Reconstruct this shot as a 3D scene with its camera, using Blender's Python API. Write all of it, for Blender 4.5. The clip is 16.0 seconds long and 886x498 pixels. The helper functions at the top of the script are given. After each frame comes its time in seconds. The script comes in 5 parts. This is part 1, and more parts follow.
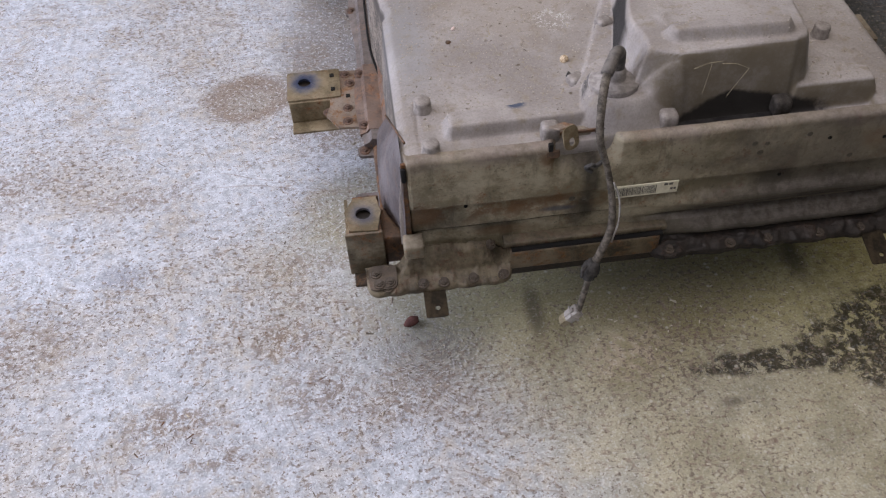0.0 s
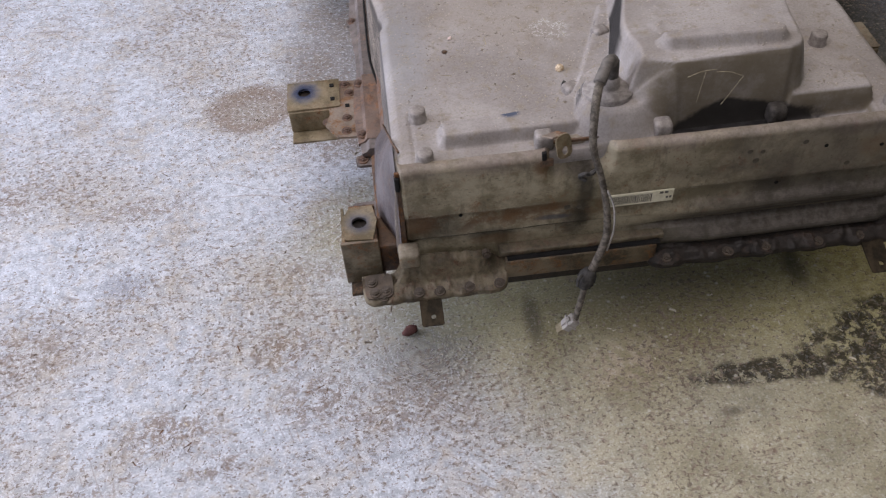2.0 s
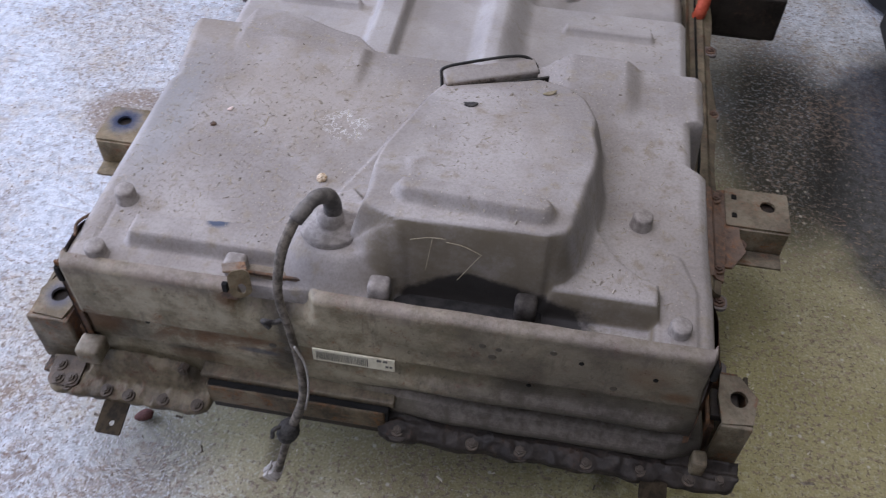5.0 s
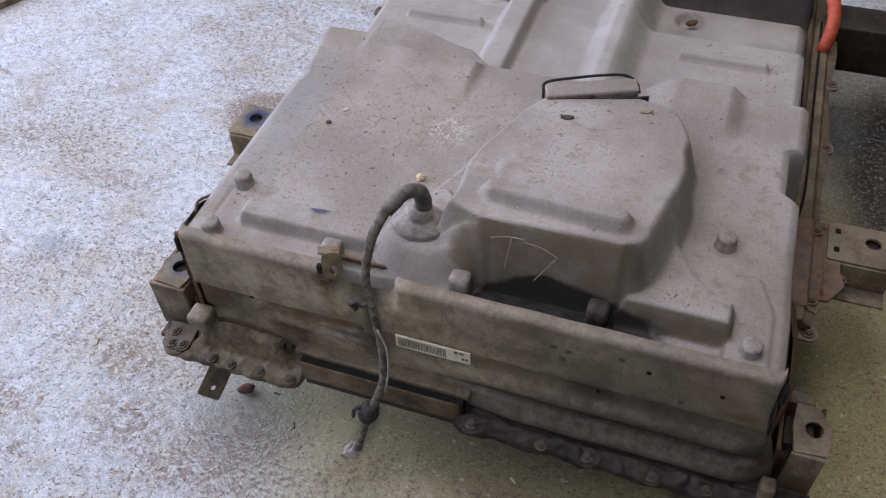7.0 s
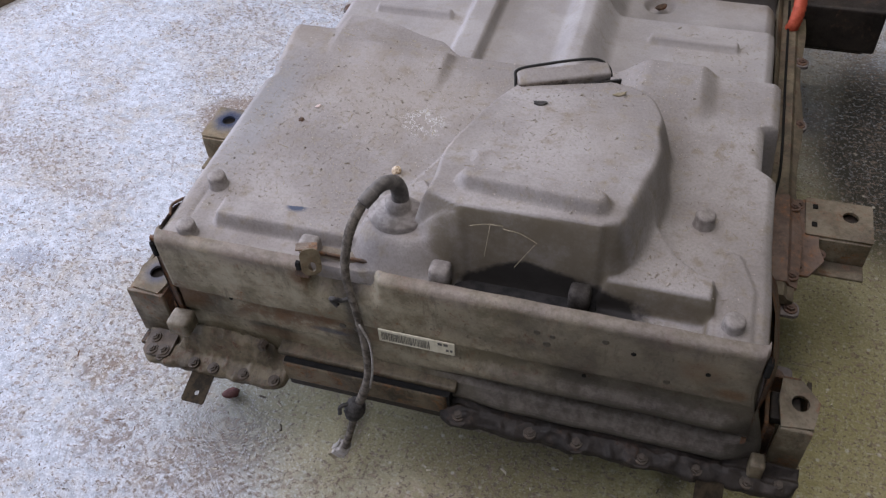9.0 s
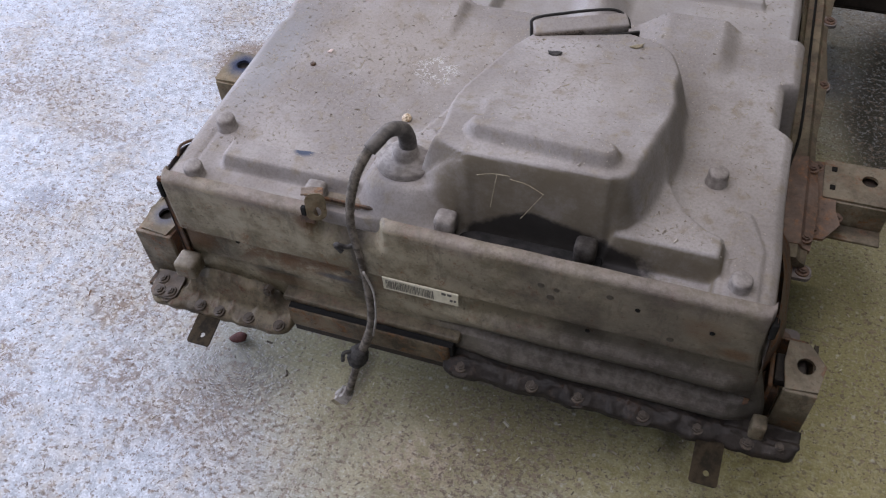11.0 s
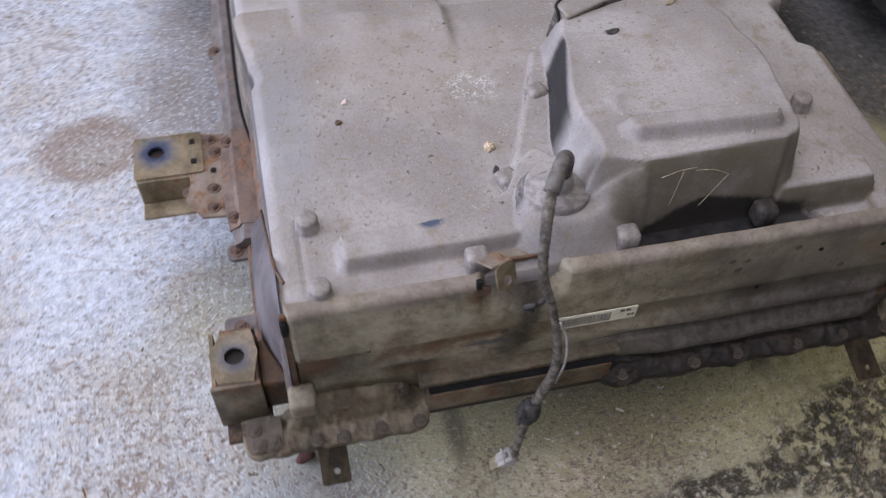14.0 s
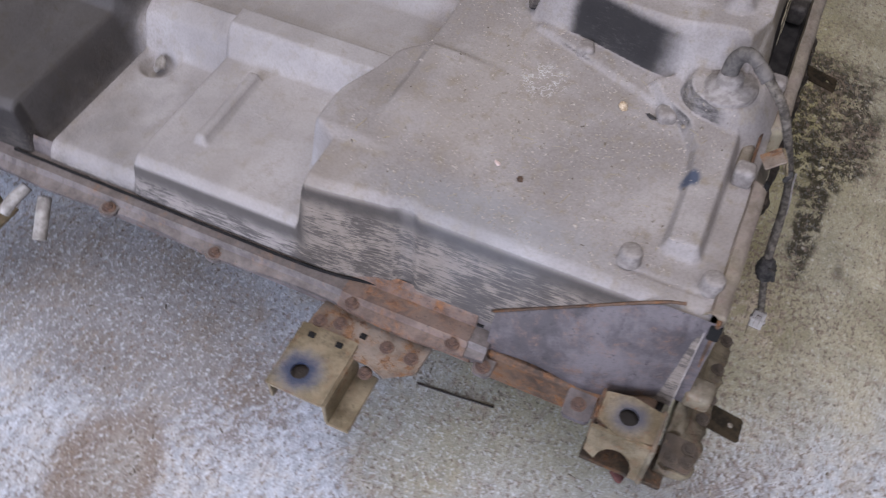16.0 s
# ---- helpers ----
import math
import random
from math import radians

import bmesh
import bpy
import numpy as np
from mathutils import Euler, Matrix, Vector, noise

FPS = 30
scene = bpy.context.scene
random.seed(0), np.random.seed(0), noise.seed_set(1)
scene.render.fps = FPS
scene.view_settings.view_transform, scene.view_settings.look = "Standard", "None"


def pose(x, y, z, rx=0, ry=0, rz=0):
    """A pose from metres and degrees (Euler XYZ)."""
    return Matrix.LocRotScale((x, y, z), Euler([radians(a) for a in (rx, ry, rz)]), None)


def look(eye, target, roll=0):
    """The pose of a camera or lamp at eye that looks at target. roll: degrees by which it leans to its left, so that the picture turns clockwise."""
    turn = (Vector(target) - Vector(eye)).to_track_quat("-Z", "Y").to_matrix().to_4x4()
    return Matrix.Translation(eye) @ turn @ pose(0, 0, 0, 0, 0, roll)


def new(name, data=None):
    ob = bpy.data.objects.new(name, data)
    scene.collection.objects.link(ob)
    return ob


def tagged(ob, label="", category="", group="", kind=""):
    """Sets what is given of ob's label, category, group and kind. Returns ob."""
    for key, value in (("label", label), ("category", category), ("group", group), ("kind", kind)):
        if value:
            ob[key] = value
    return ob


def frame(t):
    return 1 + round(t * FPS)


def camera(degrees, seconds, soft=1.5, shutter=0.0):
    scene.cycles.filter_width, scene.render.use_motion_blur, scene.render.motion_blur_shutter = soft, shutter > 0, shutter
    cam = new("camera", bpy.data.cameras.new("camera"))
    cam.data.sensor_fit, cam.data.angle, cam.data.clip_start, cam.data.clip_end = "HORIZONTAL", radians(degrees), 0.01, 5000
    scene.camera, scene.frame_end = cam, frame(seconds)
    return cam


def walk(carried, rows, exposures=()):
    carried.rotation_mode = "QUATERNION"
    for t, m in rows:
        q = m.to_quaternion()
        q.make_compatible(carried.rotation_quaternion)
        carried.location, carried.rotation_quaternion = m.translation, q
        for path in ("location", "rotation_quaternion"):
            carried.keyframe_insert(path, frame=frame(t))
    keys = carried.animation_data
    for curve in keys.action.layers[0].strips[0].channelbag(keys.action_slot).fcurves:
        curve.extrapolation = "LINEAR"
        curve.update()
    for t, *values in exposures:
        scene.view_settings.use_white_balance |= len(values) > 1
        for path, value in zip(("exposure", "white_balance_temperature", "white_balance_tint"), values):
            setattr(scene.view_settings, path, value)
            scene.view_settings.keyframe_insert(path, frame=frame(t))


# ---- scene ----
cam = camera(53.9, 16.0, soft=1.2, shutter=0.4)
EXPOSURES = [(0, -0.25, 6400, 20), (2.5, -0.25, 6400, 20), (3.5, -0.06, 6000, 21), (4.0, 0.03, 5750, 21), (4.6, -0.07, 5700, 21), (5, -0.07, 5750, 21), (7.5, -0.17, 6020, 20), (9.5, -0.14, 6020, 20), (12.5, -0.08, 5920, 20), (14, -0.06, 5950, 21), (16, -0.27, 6100, 21)]
PATH = [
    (0, (-0.029, -0.922, 1.344), (0.082, 0.368, -0.18), -2.9),
    (0.5, (-0.029, -0.926, 1.345), (0.059, 0.369, -0.176), -3.7),
    (1, (-0.025, -0.928, 1.345), (0.051, 0.369, -0.175), -4.1),
    (1.5, (-0.019, -0.928, 1.342), (0.057, 0.377, -0.172), -4.2),
    (2, (0.003, -0.928, 1.343), (0.081, 0.383, -0.165), -4.1),
    (2.5, (0.062, -0.931, 1.339), (0.145, 0.381, -0.167), -4.0),
    (3, (0.176, -0.893, 1.328), (0.266, 0.422, -0.176), -4.2),
    (3.5, (0.281, -0.752, 1.295), (0.395, 0.597, -0.177), -4.8),
    (4, (0.389, -0.6, 1.3), (0.51, 0.756, -0.165), -5.4),
    (4.5, (0.494, -0.567, 1.277), (0.536, 0.775, -0.206), -2.7),
    (5, (0.57, -0.6, 1.292), (0.382, 0.688, -0.226), 1.9),
    (7.5, (0.647, -0.649, 1.31), (0.142, 0.614, -0.156), -3.3),
    (8, (0.645, -0.648, 1.31), (0.161, 0.624, -0.155), -3.8),
    (8.5, (0.641, -0.647, 1.309), (0.172, 0.631, -0.156), -4.3),
    (9, (0.652, -0.652, 1.295), (0.196, 0.621, -0.178), -4.4),
    (9.5, (0.662, -0.662, 1.286), (0.198, 0.581, -0.211), -4.1),
    (12, (0.672, -0.641, 1.27), (0.183, 0.536, -0.271), -4.7),
    (12.5, (0.599, -0.644, 1.261), (0.164, 0.541, -0.29), -4.2),
    (13, (0.424, -0.631, 1.255), (0.167, 0.577, -0.318), -2.0),
    (13.5, (0.193, -0.604, 1.259), (0.149, 0.609, -0.33), -0.5),
    (14, (0.029, -0.525, 1.257), (0.347, 0.636, -0.341), 3.4),
    (14.5, (-0.162, -0.343, 1.252), (0.358, 0.653, -0.403), 0.2),
    (15, (-0.308, -0.218, 1.247), (0.442, 0.594, -0.42), 1.9),
    (15.5, (-0.52, -0.079, 1.274), (0.475, 0.533, -0.35), 3.6),
    (16, (-0.608, 0.081, 1.278), (0.49, 0.559, -0.324), 1.5),
]
walk(cam, [(t, look(eye, target, roll)) for t, eye, target, roll in PATH], EXPOSURES)

# ---- world and lamps ----
world = bpy.data.worlds.new("overcast")
world.use_nodes = True
scene.world = world
wn = world.node_tree.nodes
sky = wn.new("ShaderNodeTexSky")
sky.sky_type, sky.sun_disc, sky.sun_elevation, sky.sun_rotation = "NISHITA", False, radians(38), radians(250)
world.node_tree.links.new(sky.outputs[0], wn["Background"].inputs[0])
wn["Background"].inputs[1].default_value = 0.10


def area_lamp(name, eye, target, wide, high, watts, colour):
    data = bpy.data.lights.new(name, "AREA")
    data.shape, data.size, data.size_y, data.energy, data.color = "RECTANGLE", wide, high, watts, colour
    ob = new(name, data)
    ob.matrix_world = look(eye, target)
    return ob


# daylight in the open roller door, plus two added overhead fills with no known source
area_lamp("door_daylight", (-3.85, 0.9, 1.75), (0.4, 0.5, 0.2), 3.6, 2.9, 258, (0.79, 0.875, 1.0))
area_lamp("overhead_fill", (-0.5, -0.15, 3.36), (-0.5, -0.15, 0.0), 2.4, 3.6, 101, (1.0, 0.97, 0.93))
area_lamp("warm_fill", (1.7, 1.4, 3.28), (1.7, 1.4, 0.0), 1.2, 0.14, 16, (1.0, 0.93, 0.62))


# ---- materials ----
class Mat:
    """A small builder for node materials in object space (metres)."""

    def __init__(self, name, rough=0.7, metal=0.0, coords="Object"):
        self.m = bpy.data.materials.new(name)
        self.m.use_nodes = True
        self.t = self.m.node_tree
        self.b = self.t.nodes["Principled BSDF"]
        self.b.inputs["Roughness"].default_value, self.b.inputs["Metallic"].default_value = rough, metal
        self.b.inputs["Specular IOR Level"].default_value = 0.3
        self.co = self.t.nodes.new("ShaderNodeTexCoord").outputs[coords]
        self.geo = self.t.nodes.new("ShaderNodeNewGeometry")

    def put(self, socket, value):
        if isinstance(value, bpy.types.NodeSocket):
            self.t.links.new(value, socket)
        else:
            socket.default_value = (*value, 1.0) if isinstance(value, tuple) and len(value) == 3 and socket.type == "RGBA" else value

    def math(self, op, a, b=0.0, c=0.0):
        n = self.t.nodes.new("ShaderNodeMath")
        n.operation = op
        for i, v in enumerate((a, b, c)):
            self.put(n.inputs[i], v)
        return n.outputs[0]

    def scaled(self, sx, sy, sz):
        n = self.t.nodes.new("ShaderNodeMapping")
        self.put(n.inputs[0], self.co)
        n.inputs["Scale"].default_value = (sx, sy, sz)
        return n.outputs[0]

    def turned(self, angle, sx, sy):
        """Coordinates turned about z, then scaled."""
        n = self.t.nodes.new("ShaderNodeMapping")
        self.put(n.inputs[0], self.co)
        n.inputs["Rotation"].default_value = (0.0, 0.0, radians(angle))
        k = self.t.nodes.new("ShaderNodeMapping")
        self.put(k.inputs[0], n.outputs[0])
        k.inputs["Scale"].default_value = (sx, sy, 1.0)
        return k.outputs[0]

    def ridge(self, v, width):
        """Thin lines where a noise passes its middle value."""
        return self.step(self.math("ABSOLUTE", self.math("SUBTRACT", v, 0.5)), 0.0, width, 1.0, 0.0)

    def noise(self, scale, detail=4.0, rough=0.6, co=None, distort=0.0):
        n = self.t.nodes.new("ShaderNodeTexNoise")
        self.put(n.inputs["Vector"], co or self.co)
        n.inputs["Scale"].default_value, n.inputs["Detail"].default_value = scale, detail
        n.inputs["Roughness"].default_value, n.inputs["Distortion"].default_value = rough, distort
        return n.outputs[0]

    def cells(self, scale, co=None, feature="F1"):
        n = self.t.nodes.new("ShaderNodeTexVoronoi")
        n.feature = feature
        self.put(n.inputs["Vector"], co or self.co)
        n.inputs["Scale"].default_value = scale
        return n.outputs["Distance"]

    def step(self, v, lo, hi, a=0.0, b=1.0):
        n = self.t.nodes.new("ShaderNodeMapRange")
        n.interpolation_type = "SMOOTHSTEP"
        for i, x in enumerate((v, lo, hi, a, b)):
            self.put(n.inputs[i], x)
        return n.outputs[0]

    def mix(self, f, a, b, kind="MIX"):
        n = self.t.nodes.new("ShaderNodeMix")
        n.data_type, n.blend_type = "RGBA", kind
        self.put(n.inputs[0], f)
        self.put(n.inputs[6], a)
        self.put(n.inputs[7], b)
        return n.outputs[2]

    def axis(self, i, co=None):
        n = self.t.nodes.new("ShaderNodeSeparateXYZ")
        self.put(n.inputs[0], co or self.co)
        return n.outputs[i]

    def up(self):
        return self.axis(2, self.geo.outputs["Normal"])

    def spot(self, x, y, rx, ry, wobble, hard=0.35):
        """1 inside an uneven ellipse on the ground, 0 outside."""
        dx = self.math("DIVIDE", self.math("SUBTRACT", self.axis(0), x), rx)
        dy = self.math("DIVIDE", self.math("SUBTRACT", self.axis(1), y), ry)
        d = self.math("SQRT", self.math("ADD", self.math("MULTIPLY", dx, dx), self.math("MULTIPLY", dy, dy)))
        d = self.math("ADD", d, wobble)
        return self.step(d, 1.0 - hard, 1.0 + hard, 1.0, 0.0)

    def done(self, colour, bump=None, strength=0.3, distance=0.002, rough=None):
        self.put(self.b.inputs["Base Color"], colour)
        if rough is not None:
            self.put(self.b.inputs["Roughness"], rough)
        if bump is not None:
            n = self.t.nodes.new("ShaderNodeBump")
            n.inputs["Strength"].default_value, n.inputs["Distance"].default_value = strength, distance
            self.put(n.inputs["Height"], bump)
            self.put(self.b.inputs["Normal"], n.outputs[0])
        return self.m


def concrete():
    m = Mat("worn_painted_concrete", 0.8)
    mid, fine = m.noise(9, 5, 0.65), m.noise(55, 6, 0.7)
    grain = m.noise(230, 3, 0.7)
    wob = m.math("MULTIPLY", m.math("SUBTRACT", m.noise(11, 6, 0.7), 0.5), 1.5)
    soft = m.math("MULTIPLY", m.math("SUBTRACT", m.noise(5, 4, 0.6), 0.5), 0.9)
    paint = m.mix(m.step(fine, 0.38, 0.60), (0.435, 0.455, 0.495), (0.665, 0.70, 0.765))
    bare = m.mix(m.step(fine, 0.35, 0.65), (0.30, 0.255, 0.21), (0.52, 0.47, 0.41))
    # paint worn away in patches at two sizes
    worn = m.step(m.math("ADD", m.math("MULTIPLY", mid, 0.62), m.math("MULTIPLY", fine, 0.45)), 0.52, 0.64)
    base = m.mix(m.math("MULTIPLY", worn, 0.72), paint, bare)
    tan = m.math("MULTIPLY", m.step(m.noise(3.4, 6, 0.7), 0.46, 0.60), m.step(fine, 0.34, 0.56, 0.45, 1.0))
    base = m.mix(m.math("MULTIPLY", tan, 0.55), base, m.mix(m.step(fine, 0.35, 0.65), (0.40, 0.345, 0.285), (0.58, 0.535, 0.475)))
    # ochre grime film that also paints in the light's falloff right of the pack
    drift = m.math("MULTIPLY", m.math("SUBTRACT", m.noise(1.9, 5, 0.6), 0.5), 0.9)
    film = m.spot(0.86, 0.12, 0.80, 0.92, drift, 0.24)
    far = m.math("MULTIPLY", m.step(m.noise(0.7, 4, 0.6), 0.48, 0.62), 0.5)
    film = m.math("MAXIMUM", film, m.math("MULTIPLY", far, m.step(m.axis(0), 0.9, 1.9)))
    grime = m.mix(m.step(mid, 0.35, 0.66), (0.31, 0.276, 0.155), (0.50, 0.452, 0.305))
    grime = m.mix(m.step(fine, 0.58, 0.72), grime, (0.66, 0.59, 0.45))
    base = m.mix(m.math("MULTIPLY", film, 0.85), base, grime)
    # olive tints paint in yellow-green light and the pack's shade side
    green = m.spot(0.58, 0.18, 0.74, 0.31, soft, 0.5)
    base = m.mix(m.math("MULTIPLY", green, 0.58), base, m.mix(mid, (0.25, 0.213, 0.078), (0.46, 0.402, 0.185)))
    green2 = m.spot(1.12, 0.42, 0.34, 0.48, soft, 0.5)
    base = m.mix(m.math("MULTIPLY", green2, 0.55), base, m.mix(mid, (0.25, 0.225, 0.085), (0.38, 0.345, 0.155)))
    # darker brown patch on the floor under the pack's front edge
    brown_patch = m.math("MULTIPLY", m.spot(0.48, 0.045, 0.19, 0.095, soft, 0.4), m.step(mid, 0.30, 0.50, 0.5, 1.0))
    # lime lightens the floor, standing in for olive light in front
    lime = m.spot(0.82, 0.02, 0.27, 0.15, soft, 0.5)
    base = m.mix(m.math("MULTIPLY", lime, 0.65), base, m.mix(m.step(fine, 0.35, 0.65), (0.40, 0.355, 0.150), (0.66, 0.595, 0.330)))
    base = m.mix(m.math("MULTIPLY", brown_patch, 0.30), base, m.mix(fine, (0.040, 0.030, 0.010), (0.105, 0.080, 0.030)))
    # shadow beyond the pack painted into the floor: grey area and darker blot
    shade_arc = m.spot(1.62, 0.86, 0.48, 0.56, m.math("MULTIPLY", soft, 0.35), 0.1)
    base = m.mix(m.math("MULTIPLY", shade_arc, 0.85), base, m.mix(m.step(fine, 0.4, 0.6), (0.030, 0.032, 0.042), (0.085, 0.088, 0.108)))
    blot = m.spot(1.10, 0.97, 0.15, 0.33, m.math("MULTIPLY", soft, 0.5), 0.40)
    base = m.mix(m.math("MULTIPLY", blot, 0.94), base, (0.016, 0.015, 0.012))
    # brown ring stain and rust patch
    ring = m.spot(-0.335, 0.755, 0.105, 0.085, m.math("MULTIPLY", wob, 0.45), 0.22)
    core = m.spot(-0.33, 0.745, 0.060, 0.040, m.math("MULTIPLY", wob, 0.7), 0.4)
    base = m.mix(m.math("MULTIPLY", ring, 0.72), base, (0.235, 0.165, 0.115))
    base = m.mix(m.math("MULTIPLY", core, 0.7), base, m.mix(fine, (0.25, 0.22, 0.19), (0.55, 0.53, 0.50)))
    ragged = m.math("MAXIMUM", m.noise(48, 6, 0.8, None, 0.6), m.math("MULTIPLY", m.math("MAXIMUM", m.ridge(m.noise(16, 3, 0.5, m.turned(24, 0.35, 1.4)), 0.02), m.ridge(m.noise(14, 3, 0.5, m.turned(-60, 0.35, 1.4)), 0.02)), 0.6))
    for x, y, rx, ry, k in ((-0.25, 0.03, 0.06, 0.045, 0.55), (-0.45, -0.11, 0.085, 0.045, 0.55), (-0.36, -0.19, 0.06, 0.03, 0.5), (-0.19, -0.08, 0.075, 0.05, 0.5), (-0.15, 0.62, 0.10, 0.09, 0.45), (-0.85, 0.53, 0.06, 0.04, 0.5), (-0.55, 0.45, 0.12, 0.03, 0.35), (-0.20, 0.22, 0.09, 0.03, 0.30), (-0.02, -0.12, 0.10, 0.05, 0.35), (-0.75, 0.10, 0.12, 0.06, 0.30)):
        rag = m.math("MULTIPLY", m.spot(x, y, rx, ry, wob, 0.6), m.step(ragged, 0.48, 0.54))
        base = m.mix(m.math("MULTIPLY", rag, k + 0.2), base, m.mix(fine, (0.16, 0.105, 0.07), (0.28, 0.20, 0.14)))
    # olive stain with the pack's shadow painted into it
    stain_shade = m.spot(-0.10, 0.34, 0.10, 0.11, soft, 0.5)
    base = m.mix(m.math("MULTIPLY", stain_shade, 0.50), base, m.mix(mid, (0.20, 0.185, 0.105), (0.36, 0.335, 0.215)))
    peach = m.math("MULTIPLY", m.spot(0.37, -0.085, 0.07, 0.05, wob, 0.5), m.step(fine, 0.42, 0.56))
    base = m.mix(m.math("MULTIPLY", peach, 0.6), base, (0.62, 0.50, 0.38))
    # broken dark grey patch below the left tab
    grey_patch = m.math("MULTIPLY", m.spot(0.02, -0.03, 0.09, 0.06, wob, 0.5), m.step(m.noise(60, 5, 0.75), 0.44, 0.54))
    base = m.mix(m.math("MULTIPLY", grey_patch, 0.6), base, (0.155, 0.140, 0.125))
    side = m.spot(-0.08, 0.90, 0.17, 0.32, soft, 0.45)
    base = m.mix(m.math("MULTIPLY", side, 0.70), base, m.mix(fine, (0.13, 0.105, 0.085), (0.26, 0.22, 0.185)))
    grey = m.spot(-0.58, 0.24, 0.045, 0.03, soft, 0.6)
    base = m.mix(m.math("MULTIPLY", grey, 0.45), base, (0.20, 0.20, 0.24))
    # black oil spill, broken up
    oil = m.spot(0.92, -0.115, 0.21, 0.115, wob, 0.15)
    tail = m.spot(0.62, -0.135, 0.15, 0.026, wob, 0.2)
    dot = m.spot(0.693, -0.117, 0.017, 0.012, m.math("MULTIPLY", wob, 0.3), 0.2)
    broken = m.step(m.noise(36, 7, 0.80, None, 0.35), 0.440, 0.495)
    spill = m.math("MULTIPLY", m.math("MAXIMUM", oil, tail), broken)
    base = m.mix(m.math("MULTIPLY", m.math("MAXIMUM", spill, dot), 0.92), base, m.mix(m.step(fine, 0.4, 0.6), (0.016, 0.012, 0.006), (0.046, 0.037, 0.019)))
    # three soft dark marks, two of them streaks under the pack
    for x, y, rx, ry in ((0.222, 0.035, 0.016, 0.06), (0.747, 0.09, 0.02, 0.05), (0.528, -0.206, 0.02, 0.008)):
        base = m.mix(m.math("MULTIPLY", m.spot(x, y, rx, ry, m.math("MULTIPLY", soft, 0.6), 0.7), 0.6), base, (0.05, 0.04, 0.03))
    # pits, flecks, pale chips and drag marks
    crowd = m.math("MULTIPLY", m.math("SUBTRACT", m.noise(3.1, 4, 0.6), 0.5), 0.24)
    pit = m.step(m.math("ADD", m.noise(110, 4, 0.75), crowd), 0.575, 0.60)
    flecks = m.step(m.math("ADD", m.noise(85, 3, 0.62, m.scaled(0.9, 1.2, 1)), crowd), 0.590, 0.625)
    flecks2 = m.step(m.math("ADD", m.noise(38, 5, 0.72), crowd), 0.630, 0.665)
    pale = m.step(m.noise(115, 4, 0.75), 0.535, 0.60)
    dents = m.math("MULTIPLY", m.step(m.cells(64), 0.16, 0.30, 1.0, 0.0), m.step(m.math("ADD", m.noise(21, 3, 0.6), crowd), 0.50, 0.56))
    scratch = None
    for angle, far, thin in ((24, 9, 0.030), (-31, 13, 0.026), (68, 11, 0.026), (8, 7, 0.022)):
        line = m.math("MULTIPLY", m.ridge(m.noise(far, 2, 0.4, m.turned(angle, 0.16, 1.5)), thin * 0.35), m.step(m.noise(far * 0.6, 3, 0.6, m.turned(angle + 40, 1.0, 0.8)), 0.575, 0.62))
        scratch = line if scratch is None else m.math("MAXIMUM", scratch, line)
    chip = m.math("MULTIPLY", m.step(m.cells(42), 0.09, 0.19, 1.0, 0.0), m.math("MULTIPLY", film, m.step(m.noise(9, 4), 0.45, 0.56)))
    base = m.mix(m.math("MULTIPLY", m.math("MULTIPLY", pale, m.math("SUBTRACT", 1.0, m.math("MULTIPLY", shade_arc, 0.85))), m.math("SUBTRACT", 0.46, m.math("MULTIPLY", film, 0.34))), base, (0.75, 0.78, 0.83))
    base = m.mix(m.math("MULTIPLY", scratch, 0.5), base, m.mix(fine, (0.20, 0.15, 0.115), (0.36, 0.29, 0.24)))
    base = m.mix(m.math("MULTIPLY", dents, 0.55), base, (0.205, 0.165, 0.135))
    base = m.mix(m.math("MULTIPLY", m.math("MAXIMUM", flecks, flecks2), 0.68), base, m.mix(fine, (0.21, 0.155, 0.115), (0.38, 0.295, 0.235)))
    base = m.mix(m.math("MULTIPLY", pit, 0.78), base, (0.165, 0.125, 0.098))
    base = m.mix(m.math("MULTIPLY", chip, 0.75), base, (0.60, 0.56, 0.46))
    ruts = m.math("ABSOLUTE", m.math("SUBTRACT", m.noise(4.2, 3, 0.55, m.scaled(0.5, 1.7, 1), 0.5), 0.5))
    ruts = m.math("MULTIPLY", m.step(ruts, 0.0, 0.007, 1.0, 0.0), m.step(m.noise(6, 4, 0.7), 0.50, 0.60))
    base = m.mix(m.math("MULTIPLY", ruts, 0.6), base, (0.24, 0.17, 0.13))
    base = m.mix(0.36, base, m.mix(m.step(grain, 0.3, 0.7), (0.25, 0.25, 0.25), (1.0, 1.0, 1.0)), "MULTIPLY")
    height = m.math("SUBTRACT", m.math("ADD", m.math("MULTIPLY", fine, 0.9), m.math("MULTIPLY", grain, 0.5)), m.math("MULTIPLY", m.math("ADD", m.math("ADD", pit, dents), flecks), 0.55))
    wet = m.math("SUBTRACT", 0.86, m.math("MULTIPLY", m.math("MAXIMUM", spill, blot), 0.3))
    return m.done(base, height, 0.55, 0.0026, wet)


